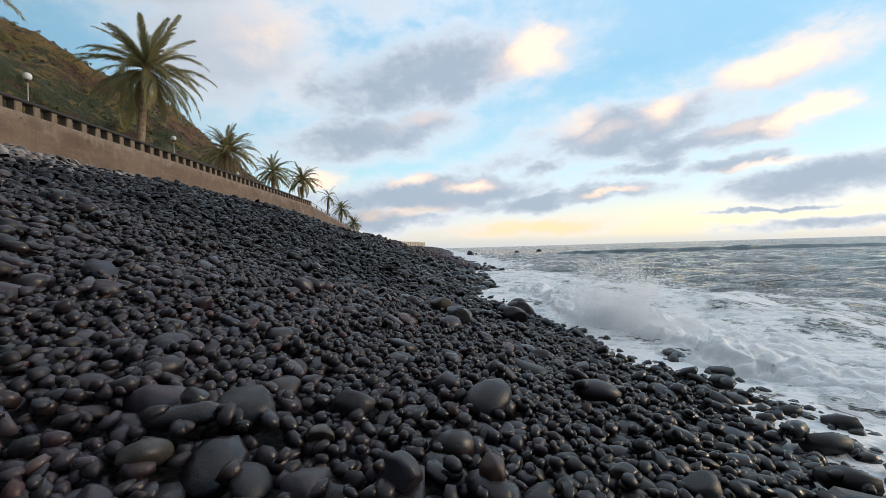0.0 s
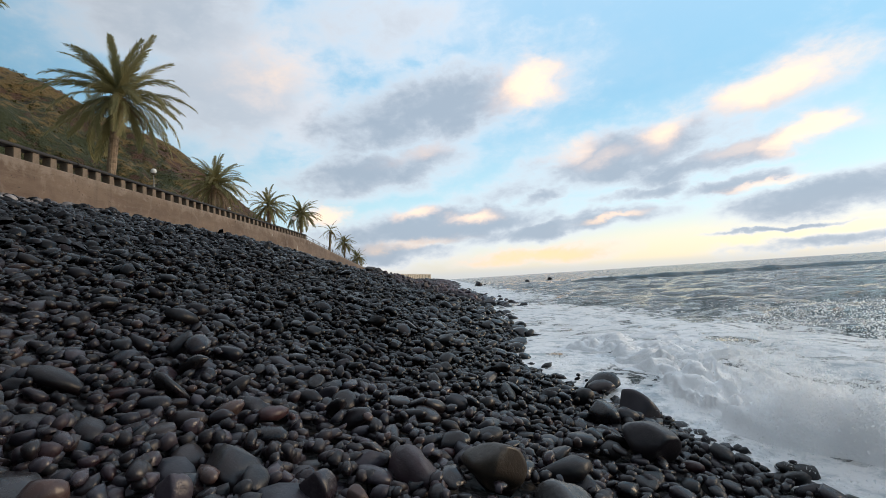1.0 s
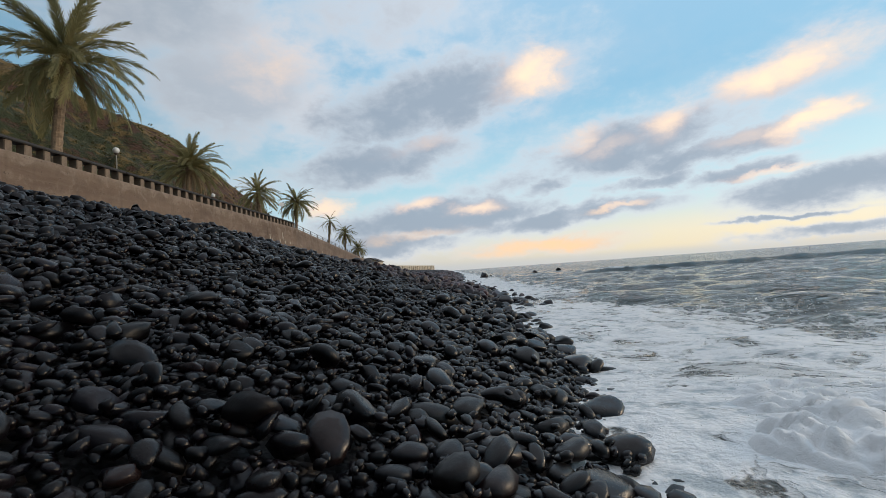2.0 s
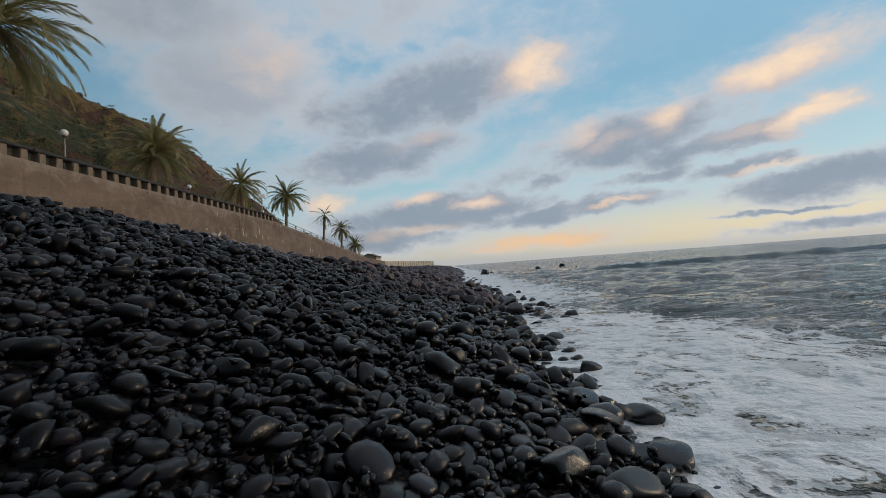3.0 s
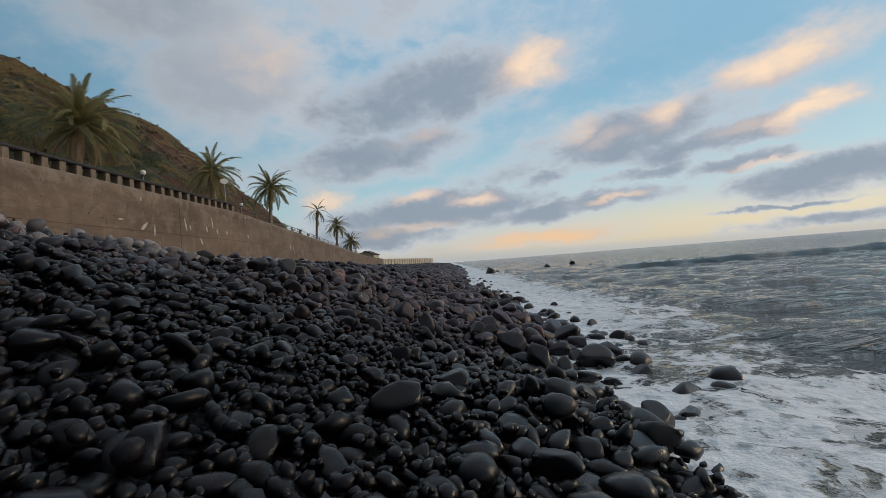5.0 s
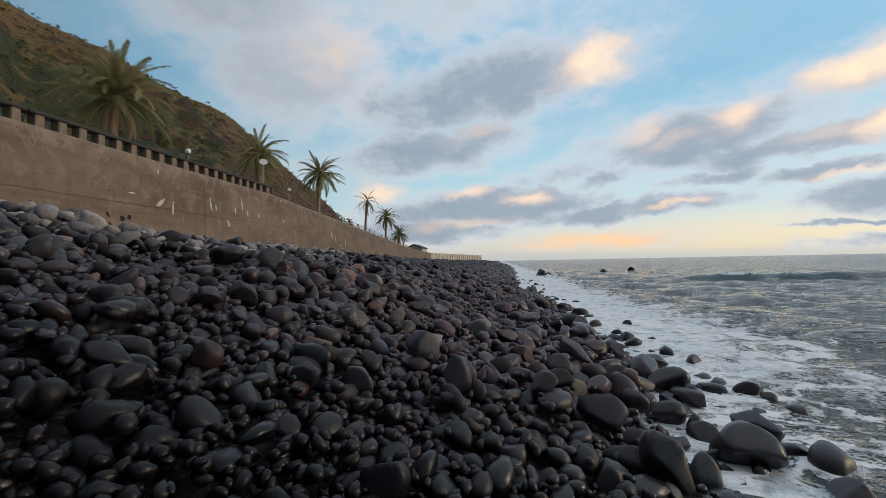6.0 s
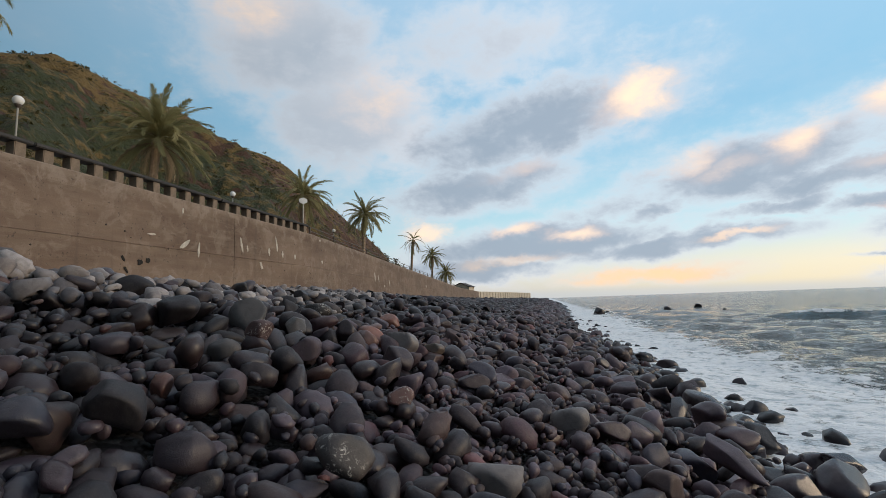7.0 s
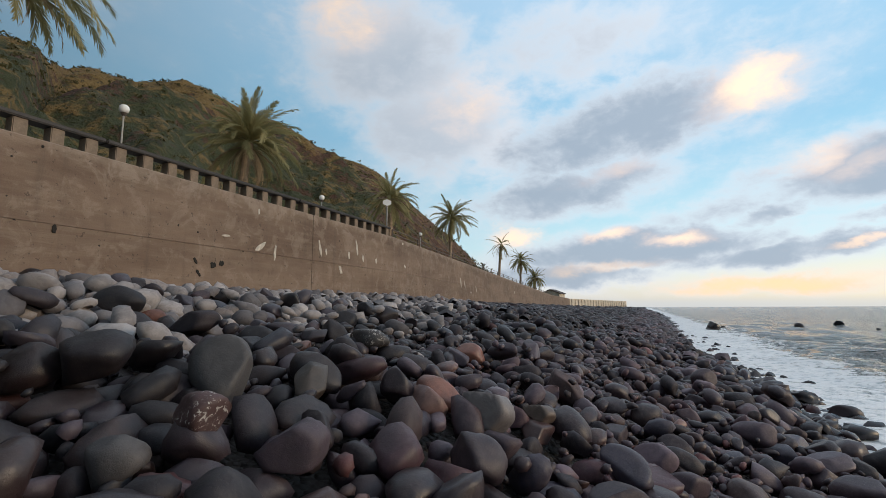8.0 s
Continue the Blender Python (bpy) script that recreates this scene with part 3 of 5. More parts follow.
def sea_height(x, y):
    d = np.hypot(x - 5, np.maximum(np.abs(y - 25) - 30, 0))
    near = np.exp(-((d / 60) ** 2))
    calm = np.clip((x - 1.0) / 5.0, 0.12, 1)
    z = 0.07 * np.sin(0.9 * x + 0.35 * y + 1.3 * np.sin(0.21 * y)) + 0.05 * np.sin(0.5 * x - 1.1 * y + 1.7 * np.sin(0.3 * x))
    z = z + 0.03 * np.sin(2.1 * x + 1.3 * y) + 0.025 * np.sin(1.7 * x - 2.9 * y + np.sin(x)) + 0.015 * np.sin(5.1 * x + 2.0 * y) * np.sin(3.3 * y - x)
    crest = 62 + 1.2 * np.sin(x * 0.18) - 0.06 * (x - 20)
    swell = 0.5 * np.exp(-(((y - crest) / np.where(y < crest, 0.9, 2.6)) ** 2)) * np.clip((x - 13) / 6, 0, 1) * np.exp(-((np.maximum(x - 45, 0) / 25) ** 2))
    surge = 0.28 * np.exp(-(((y - 9.8) / 2.4) ** 2)) + 0.07 * np.clip((y - 9) / 4, 0, 1) * np.clip((30 - y) / 8, 0, 1)
    wash = np.clip((9 - x) / 5, 0, 1)
    lumps = 0.03 * np.sin(3.1 * x + 1.4 * np.sin(2.3 * y)) * np.sin(2.7 * y + 1.1 * np.sin(1.9 * x)) * np.clip(1 - np.abs(x - 3.5) / 3, 0, 1) * (y < 40)
    return z * calm * (0.15 + near) + swell + surge * wash + lumps


sea = sheet("water", np.concatenate([np.arange(-1.5, 14, 0.2), np.arange(14, 45, 0.5), np.geomspace(45, 4000, 70)]),
            np.concatenate([np.geomspace(-900, -6, 20), np.arange(-5.6, 40, 0.2), np.arange(40.2, 68, 0.3), np.geomspace(68.3, 4500, 170)]), sea_height, mat_sea)
tagged(sea, "grey-green sea with white foam washing ashore", "sea", kind="structure")

# ---------------------------------------------------------------- the sea wall
WALL_TOP, LIFT = 5.42, 3.88
sea_wall = thing("wall_sea", pose(0, 0, 0), "tall brown weathered concrete sea wall behind the beach", "wall", kind="structure")


def wall_block(y0, y1, z0, z1, proud, depth=0.55):
    """A cast length of the wall between two points of its face."""
    bm = bmesh.new()
    a, b = Vector((float(wall_x(y0)), y0, 0)), Vector((float(wall_x(y1)), y1, 0))
    d = (b - a).normalized()
    back = Vector((-d.y, d.x, 0))
    cols = []
    n = max(1, round((b - a).length / 2))
    for k in range(n + 1):
        p = a.lerp(b, k / n)
        r = 0.006 * noise.noise(Vector((p.y * 0.7, z0, 3.1)))
        f = p - back * (proud + r)
        cols.append([bm.verts.new((f.x, f.y, z0)), bm.verts.new((f.x, f.y, z1 - 0.02)), bm.verts.new((f.x + back.x * 0.02, f.y + back.y * 0.02, z1)),
                     bm.verts.new((p.x + back.x * depth, p.y + back.y * depth, z1)), bm.verts.new((p.x + back.x * depth, p.y + back.y * depth, z0))])
    for c0, c1 in zip(cols, cols[1:]):
        for k in range(5):
            bm.faces.new((c0[k], c0[(k + 1) % 5], c1[(k + 1) % 5], c1[k]))
    bm.faces.new(cols[0][::-1])
    bm.faces.new(cols[-1])
    bmesh.ops.recalc_face_normals(bm, faces=bm.faces)
    return bm


cuts = [-36.0, -11.8, 0.2, 12.2, 24.2, 36.2, 41.58, 54, 68, 84, 102, 122, 146, 180, 228]
for y0, y1 in zip(cuts, cuts[1:]):
    for z0, z1 in ((0.6, LIFT - 0.003), (LIFT, WALL_TOP)):
        part("wall_panel", wall_block(y0 + (0.010 if y0 == 36.2 else 0.002), y1 - (0.010 if y1 == 36.2 else 0.002), z0, z1, rng.uniform(0, 0.004)), mat_concrete, sea_wall)
part("wall_core", wall_block(-36, 228, 0.5, WALL_TOP - 0.03, -0.06, 0.5), mat_concrete, sea_wall)

# promenade behind the wall
ys = np.concatenate([np.arange(-60, 40, 10.0), np.arange(41.6, 228, 12.0), [228.0]])
rows = np.array([[(wall_x(y) - 0.5 - s, y, 5.2) for s in (0, 6, 14, 40, 90)] for y in ys], float)
n, m = rows.shape[:2]
i = np.arange(n * m).reshape(n, m)
promenade = mesh_object("pavement", rows.reshape(-1, 3), np.stack([i[:-1, :-1], i[1:, :-1], i[1:, 1:], i[:-1, 1:]], -1).reshape(-1, 4), mat_paving)
tagged(promenade, "grey paved promenade on top of the sea wall", "pavement", kind="structure")

# parapet of squat concrete posts under a dark rail
parapet = thing("parapet", pose(-11.68, 0, WALL_TOP), "concrete parapet of squat posts under a dark rail", "parapet")
post = None
for k in range(88):
    y = 41.2 - 0.59 * k
    m = pose(-0.2 + rng.normal(0, 0.006), y + rng.normal(0, 0.01), 0, 0, 0, rng.normal(0, 1.0))
    if post is None:
        bm = bmesh.new()
        box(bm, (-0.14, -0.115, -0.01), (0.12, 0.115, 0.33), 0.015)
        post = part("post", bm, mat_post, parapet)
        post.matrix_basis = m
    else:
        share("post", post, m, parapet)
for k in range(9):
    bm = bmesh.new()
    y1 = 41.45 - 5.9 * k
    box(bm, (-0.38, y1 - 5.88, 0.32), (-0.03, y1, 0.41), 0.02)
    part("rail", bm, mat_rail, parapet, "dark stained rail")

# thin railing on the further wall
railing = thing("railing", pose(0, 0, WALL_TOP), "thin dark metal railing on the sea wall", "railing")
ry = [41.9]
while ry[-1] < 175:
    ry.append(ry[-1] + 3.3)
bm = bmesh.new()
tube(bm, [(0, 0, -0.02), (0, 0, 0.40)], [0.045, 0.045], 6)
thin = part("upright", bm, mat_metal, railing)
thin.matrix_basis = pose(float(wall_x(ry[0])) - 0.2, ry[0], 0)
for y in ry[1:]:
    share("upright", thin, pose(float(wall_x(y)) - 0.2, y, 0), railing)
for z in (0.40, 0.2):
    bm = bmesh.new()
    tube(bm, [(float(wall_x(y)) - 0.2, y, z) for y in (ry[0], 100, ry[-1])], [0.022] * 3, 6)
    part("bar", bm, mat_metal, railing)


def scuff(y, z, w, h, lean, mat, label, category):
    """A ragged shallow mark on the wall's face."""
    bm = bmesh.new()
    rim, top = [], []
    for k in range(14):
        a = 2 * math.pi * k / 14
        r = 1 + 0.45 * noise.noise(Vector((math.cos(a) * 1.7 + y * 3, math.sin(a) * 1.7 + z * 5, w)))
        p = Vector((0, math.cos(a) * w * r, math.sin(a) * h * r))
        rim.append(bm.verts.new(p))
        top.append(bm.verts.new((0.008, p.y * 0.8, p.z * 0.8)))
    for k in range(14):
        bm.faces.new((rim[k], rim[(k + 1) % 14], top[(k + 1) % 14], top[k]))
    bm.faces.new(top)
    ob = part("plaster_scar" if mat is mat_scuff else "wall_hole", bm, mat, None)
    turn = math.degrees(math.atan2(float(wall_x(y) - wall_x(y + 1)), 1.0))
    ob.matrix_basis = pose(float(wall_x(y)) + 0.014, y, z, 0, 0, turn) @ pose(0, 0, 0, lean, 0, 0)
    return tagged(ob, label, category, "marks on the sea wall")


for y, z, w, h, lean in [(33.92, 4.06, 0.07, 0.24, -55), (34.5, 3.94, 0.05, 0.25, -5), (36.58, 4.32, 0.06, 0.30, 15), (36.91, 4.24, 0.05, 0.12, 5),
                         (38.26, 4.26, 0.07, 0.14, 0), (38.77, 4.58, 0.06, 0.30, 12), (39.2, 4.22, 0.07, 0.13, 10), (40.16, 4.22, 0.07, 0.10, -10),
                         (37.76, 3.66, 0.07, 0.17, 25), (32.72, 4.21, 0.14, 0.03, 5), (33.81, 5.07, 0.04, 0.09, 0), (42.64, 5.24, 0.10, 0.06, 0),
                         (42.94, 4.21, 0.13, 0.06, -25), (53.15, 4.0, 0.12, 0.34, 30), (54.2, 3.9, 0.10, 0.30, 30), (56.05, 3.4, 0.14, 0.10, 0), (57.74, 3.71, 0.10, 0.28, 30), (78.35, 4.07, 0.3, 0.12, -30)]:
    scuff(y, z, w, h, lean, mat_scuff, "pale scar where plaster chipped off the concrete", "scar")
for y, z, w, h, lean in [(32.38, 3.40, 0.10, 0.08, 20), (32.62, 3.46, 0.07, 0.08, -10), (31.95, 3.18, 0.04, 0.10, 35), (31.86, 3.46, 0.04, 0.09, 30), (28.86, 3.79, 0.04, 0.09, 0)]:
    scuff(y, z, w, h, lean, mat_hole, "dark ragged hole broken in the concrete wall", "hole")

for k in range(26):
    scuff(rng.uniform(27.5, 46), rng.uniform(3.2, 5.3), rng.uniform(0.012, 0.026), rng.uniform(0.012, 0.028), 0, mat_hole, "small dark round hole in the concrete wall", "hole")

drain = thing("drain_outlet", pose(-11.68, 26.42, 4.16), "square dark drain outlet low in the concrete wall", "drain")
for name, lo, hi in (("lintel", (-0.02, -0.27, 0.20), (0.05, 0.27, 0.27)), ("sill", (-0.02, -0.27, -0.27), (0.05, 0.27, -0.20)),
                     ("jamb", (-0.02, -0.27, -0.20), (0.05, -0.20, 0.20)), ("jamb", (-0.02, 0.20, -0.20), (0.05, 0.27, 0.20))):
    bm = bmesh.new()
    box(bm, lo, hi, 0.01)
    part(name, bm, mat_concrete, drain)
bm = bmesh.new()
box(bm, (-0.02, -0.20, -0.20), (0.012, 0.20, 0.20))
part("opening", bm, mat_hole, drain, "black opening of the drain")

# ---------------------------------------------------------------- lamps and sign


def globe_lamp(x, y, top):
    t = thing("street_lamp", pose(x, y, 5.2), "grey lamp post with a white globe on the promenade", "street lamp", "lamps along the promenade")
    h = top - 5.2
    bm = bmesh.new()
    tube(bm, [(0, 0, 0), (0, 0, 0.5), (0, 0, 0.52), (0, 0, h - 0.2)], [0.065, 0.06, 0.04, 0.032], 10)
    part("pole", bm, mat_pole, t, smooth=False)
    bm = bmesh.new()
    tube(bm, [(0, 0, h - 0.27), (0, 0, h - 0.2), (0, 0, h - 0.14)], [0.05, 0.10, 0.12], 12)
    part("collar", bm, mat_metal, t)
    bm = bmesh.new()
    bmesh.ops.create_uvsphere(bm, u_segments=20, v_segments=12, radius=0.185)
    bmesh.ops.translate(bm, vec=(0, 0, h + 0.02), verts=bm.verts)
    part("globe", bm, mat_white, t, "white opal globe", smooth=True)
    return t


for x, y, top in ((-20.2, 34.9, 10.18), (-21.7, 49.1, 9.85), (-20.0, 22.4, 10.2), (-22.5, 66.0, 9.8)):
    globe_lamp(x, y, top)

sign = thing("road_sign", pose(-13.7, 44.4, 5.2), "white hexagonal sign on a thin grey pole", "sign")
bm = bmesh.new()
tube(bm, [(0, 0, 0), (0, 0, 2.5)], [0.035, 0.035], 8)
part("pole", bm, mat_pole, sign)
bm = bmesh.new()
bmesh.ops.create_cone(bm, cap_ends=True, segments=6, radius1=0.25, radius2=0.25, depth=0.03)
bmesh.ops.scale(bm, vec=(1.0, 0.72, 1.0), verts=bm.verts)
bmesh.ops.transform(bm, matrix=pose(0.03, -0.05, 2.55, 90, 0, 38), verts=bm.verts)
part("plate", bm, mat_white, sign, "white sign plate")

# ---------------------------------------------------------------- palms


def frond_mesh(name, droop, pairs, mat, seed, side=0.17):
    """A feather leaf 1 long, along +x, bending down by droop radians."""
    r = random.Random(seed)
    P, ang, p = [], [], Vector((0, 0, 0))
    for k in range(13):
        a = -droop * (k / 12) ** 1.3
        P.append(p.copy())
        ang.append(a)
        p = p + Vector((math.cos(a), 0, math.sin(a))) / 12
    verts, faces = [], []
    for k in range(12):
        w = 0.011 * (1 - k / 13)
        w2 = 0.011 * (1 - (k + 1) / 13)
        b = len(verts)
        verts += [P[k] + Vector((0, w, 0)), P[k] + Vector((0, -w, 0)), P[k] + Vector((0, 0, w)), P[k + 1] + Vector((0, w2, 0)), P[k + 1] + Vector((0, -w2, 0)), P[k + 1] + Vector((0, 0, w2))]
        faces += [(b, b + 3, b + 5, b + 2), (b + 2, b + 5, b + 4, b + 1), (b + 1, b + 4, b + 3, b)]
    for k in range(pairs):
        s = 0.10 + 0.89 * (k + r.random() * 0.5) / pairs
        i = min(int(s * 12), 11)
        q = P[i].lerp(P[i + 1], s * 12 - i)
        d = Vector((math.cos(ang[i]), 0, math.sin(ang[i])))
        up = Vector((-d.z, 0, d.x))
        size = side * (math.sin(math.pi * min(1, 0.15 + s * 0.85)) ** 0.6 * 0.9 + 0.25) * r.uniform(0.8, 1.1)
        for sg in (1, -1):
            tip = d * r.uniform(0.85, 1.15) + Vector((0, sg, 0)) * r.uniform(0.45, 0.75) + up * r.uniform(0.0, 0.4) + Vector((0, 0, -0.12 - 0.2 * droop * s))
            tip.normalize()
            wd = d * 0.0115
            mid = q + tip * size * 0.5 + Vector((0, 0, 0.02 * size))
            end = q + tip * size + Vector((0, 0, -0.12 * size))
            b = len(verts)
            verts += [q - wd * 0.6, q + wd * 0.6, mid + wd, mid - wd, end]
            faces += [(b, b + 1, b + 2, b + 3), (b + 3, b + 2, b + 4, -1)]
    ob = mesh_object(name, np.array([tuple(v) for v in verts]), np.array(faces), mat, smooth=False)
    me = ob.data
    bpy.data.objects.remove(ob)
    return me


FRONDS = [frond_mesh("frond", d, 60, mat_frond, k, s) for k, (d, s) in enumerate([(0.3, 0.13), (0.85, 0.145), (1.3, 0.15), (1.75, 0.145)])]
DEAD = [frond_mesh("dead_frond", d, 30, mat_dead, 20 + k, 0.10) for k, d in enumerate((1.1, 1.7))]


def palm(x, y, z_crown, radius, lean, seed, count=60, dead=8, label="", base=5.2, thick=0.27, spread=(84, -52)):
    r = random.Random(seed)
    t = thing("palm_tree", pose(x, y, base), label or "date palm with arching feathery grey-green fronds", "palm tree", "palms along the promenade")
    h = z_crown - base
    bm = bmesh.new()
    pts, rad = [], []
    n = max(8, int(h * 5))
    for k in range(n + 1):
        s = k / n
        pts.append((lean[0] * s * s, lean[1] * s * s, h * s - 0.05))
        rad.append(thick * (1.25 - 0.35 * min(1, s * 4) + 0.30 * max(0, s - 0.82) / 0.18) * (1.0 + (0.07 if k % 2 else -0.05) + r.uniform(-0.03, 0.03)))
    tube(bm, pts, rad, 12)
    part("trunk", bm, mat_trunk, t, "ringed grey-brown trunk", smooth=False)
    top = Vector((lean[0], lean[1], h))
    for k in range(count):
        f = (k + 0.5) / count
        pitch = spread[0] + (spread[1] - spread[0]) * f ** 0.85 + r.uniform(-7, 7)
        turn = k * 137.508 + r.uniform(-14, 14)
        me = FRONDS[min(3, max(0, int(r.gauss(1.4 + 1.2 * (1 - abs(pitch - 20) / 70), 0.6))))]
        ob = new("frond", me)
        ob.parent = t
        ln = radius * r.uniform(0.92, 1.16) * (0.86 if pitch > 60 else 1.0)
        ob.matrix_basis = Matrix.Translation(top + Vector((0, 0, r.uniform(-0.15, 0.2)))) @ pose(0, 0, 0, 0, 0, turn) @ pose(0, 0, 0, 0, -pitch, 0) @ pose(0, 0, 0, r.uniform(-25, 25), 0, 0) @ Matrix.Diagonal((ln, ln, ln, 1))
    for k in range(dead):
        ob = new("dead_frond", DEAD[k % 2])
        ob.parent = t
        ln = radius * r.uniform(0.75, 1.0)
        ob.matrix_basis = Matrix.Translation(top + Vector((0, 0, -0.2))) @ pose(0, 0, 0, 0, 0, k * 360 / max(1, dead) + r.uniform(-20, 20)) @ pose(0, 0, 0, 0, r.uniform(5, 50), 0) @ Matrix.Diagonal((ln, ln, ln, 1))
    return t


palm(-19.2, 29.3, 13.2, 3.85, (0.5, 0.3), 5, 66, 8, thick=0.26, spread=(84, -42))
palm(-18.4, 39.2, 10.0, 2.75, (0.2, 0.1), 2, 60, 18, "low date palm with green fronds and hanging dry ones", thick=0.2, spread=(88, -18))
palm(-20.5, 56.4, 11.3, 2.6, (-0.2, 0.2), 3, 54, 10, spread=(84, -40))
palm(-22.6, 74.0, 13.0, 3.1, (0.3, 0.0), 4, 58, 4, thick=0.22)
palm(-28.2, 112.5, 14.9, 3.2, (0.6, 0.2), 5, 16, 8, "thin wind-torn palm with few ragged fronds", thick=0.28, spread=(80, -60))
palm(-31.0, 141.0, 14.4, 3.8, (0.2, 0.0), 6, 44, 4, thick=0.3)
palm(-27.0, 140.0, 9.6, 3.4, (0.0, 0.0), 7, 50, 8, "short bushy date palm with dense fronds", thick=0.3)
palm(-20.6, 17.0, 13.4, 4.4, (0.4, 0.2), 8, 60, 6)

# ---------------------------------------------------------------- the hillside
# beyond azimuth -110 the ridge is added out of view, to block sky light
PROFILE = np.array([(-178, 24), (-140, 28), (-110, 26), (-85, 26), (-70, 24.6), (-64, 23.2), (-62.9, 21.9), (-58.3, 22.4), (-53.5, 23.4), (-48, 21.8), (-41, 19.5), (-35.4, 18.3),
                    (-31, 15.7), (-26.8, 12.4), (-22.5, 8.8), (-20, 6.4), (-18, 3.6), (-16.0, 1.6), (-14, 1.0)])
FOOT = np.array([(-178, 75), (-150, 45), (-110, 40), (-75, 42), (-50, 55), (-35, 80), (-25, 150), (-18, 250), (-14, 300)])
AZ = np.concatenate([np.linspace(-178, -80, 60, endpoint=False), np.linspace(-80, -14.5, 300)])
RS = np.linspace(0, 1, 90)
ridge = np.interp(AZ, [-178, -64, -62.5, -40, -20, -14], [200, 220, 330, 360, 420, 430])
foot = np.interp(AZ, FOOT[:, 0], FOOT[:, 1])
crest = np.tan(np.radians(np.interp(AZ, PROFILE[:, 0], PROFILE[:, 1]))) * ridge + 1.8
RR = foot[:, None] + (ridge - foot)[:, None] * RS[None] * 1.12
up = np.clip(RS, 0, 1 / 1.12) * 1.12
HZ = 5.0 + (crest[:, None] - 5.0) * (up[None] ** 1.15)
HX, HY = RR * np.sin(np.radians(AZ))[:, None], 12 + RR * np.cos(np.radians(AZ))[:, None]
rough = np.array([[noise.fractal(Vector((x * 0.02, y * 0.02, 0.3)), 1.0, 2.0, 6) for x, y in zip(r0, r1)] for r0, r1 in zip(HX, HY)])
edge = np.sin(np.pi * np.clip(RS, 0, 1) ** 0.8)[None]
HZ = HZ + rough * (edge * 0.12 + 0.014) * crest[:, None] - np.clip(RS[None] - 1 / 1.12, 0, 1) * crest[:, None] * 2.0
n, m = HX.shape
i = np.arange(n * m).reshape(n, m)
hill = mesh_object("hillside", np.stack([HX, HY, HZ], -1).reshape(-1, 3), np.stack([i[:-1, :-1], i[1:, :-1], i[1:, 1:], i[:-1, 1:]], -1).reshape(-1, 4), mat_hill)
tagged(hill, "steep brown hillside with dry scrub and reddish soil", "hill", kind="structure")

# scrub on the hill
V, F = [], []
for k in range(3200):
    a = rng.integers(50, n - 2)
    b = int(rng.uniform(0.02, 0.93) ** 0.8 * 80) if k > 700 else int(rng.integers(77, 82))
    c0 = np.array([HX[a, b], HY[a, b], HZ[a, b]]) + rng.normal(0, 1.0, 3) * (1, 1, 0.1)
    s = rng.uniform(0.3, 0.75) * (1.0 + b / 60)
    base = len(V)
    for q in range(9):
        d = rng.normal(0, 1, 3)
        d[2] = abs(d[2]) * 0.8
        e = rng.normal(0, 1, 3)
        o = c0 + d * s * 0.45
        u = np.cross(d, e)
        u = u / (np.linalg.norm(u) + 1e-6) * s * 0.5
        w = e / np.linalg.norm(e) * s * 0.55
        V += [o - u, o + u, o + w]
        F.append((len(V) - 3, len(V) - 2, len(V) - 1))
scrub = mesh_object("scrub", np.array(V), np.array(F), mat_scrub, smooth=False)
tagged(scrub, "dark green and brown scrub on the hillside", "scrub", kind="stuff")


def shrub(x, y, radius, height, seed):
    """A ragged evergreen bush: stems and a crown of small leaf clumps."""
    r = np.random.default_rng(seed)
    t = thing("shrub", pose(x, y, 5.2), "dark evergreen shrub growing behind the railing", "shrub", "shrubs on the promenade")
    bm = bmesh.new()
    for k in range(4):
        a = k * 1.6 + r.uniform(0, 0.5)
        tube(bm, [(0, 0, -0.05), (0.2 * radius * math.cos(a), 0.2 * radius * math.sin(a), height * 0.4), (0.5 * radius * math.cos(a), 0.5 * radius * math.sin(a), height * 0.75)], [0.08, 0.06, 0.03], 6)
    part("stem", bm, mat_trunk, t)
    V, F = [], []
    for k in range(420):
        d = r.normal(0, 1, 3)
        d = d / np.linalg.norm(d) * r.uniform(0.45, 1.0) ** 0.5 * (1 + 0.25 * math.sin(5 * d[0] + 3 * d[1]))
        o = np.array([d[0] * radius, d[1] * radius, height * (0.58 + 0.42 * d[2])])
        u, w = r.normal(0, 0.22, 3), r.normal(0, 0.22, 3)
        V += [o - u, o + u, o + w]
        F.append((len(V) - 3, len(V) - 2, len(V) - 1))
    crown = mesh_object("crown", np.array(V), np.array(F), mat_shrub, smooth=False)
    crown.parent = t
    return t


for k, (x, y, radius, height) in enumerate(((-33.5, 116, 2.6, 6.0), (-36.5, 121, 3.2, 7.2), (-39.5, 128, 3.0, 6.2), (-24.5, 88, 1.6, 2.6))):
    shrub(x, y, radius, height, 60 + k)

# ---------------------------------------------------------------- the far end: hut and columned wall
hut = thing("house", pose(-29.5, 183, 5.2, 0, 0, -8), "small cream house with a dark gabled roof", "house")
bm = bmesh.new()
box(bm, (-4, -3, -3.2), (2.2, 3, 1.6))
part("wall", bm, mat_render, hut)
bm = bmesh.new()
a = [bm.verts.new(p) for p in ((-4, -3, 1.6), (2.2, -3, 1.6), (-0.9, -3, 2.9))]
b = [bm.verts.new((v.co.x, 3.0, v.co.z)) for v in a]
for q in (a[::-1], b, (a[0], a[1], b[1], b[0]), (a[1], a[2], b[2], b[1]), (a[2], a[0], b[0], b[2])):
    bm.faces.new(q)
part("gable", bm, mat_render, hut)
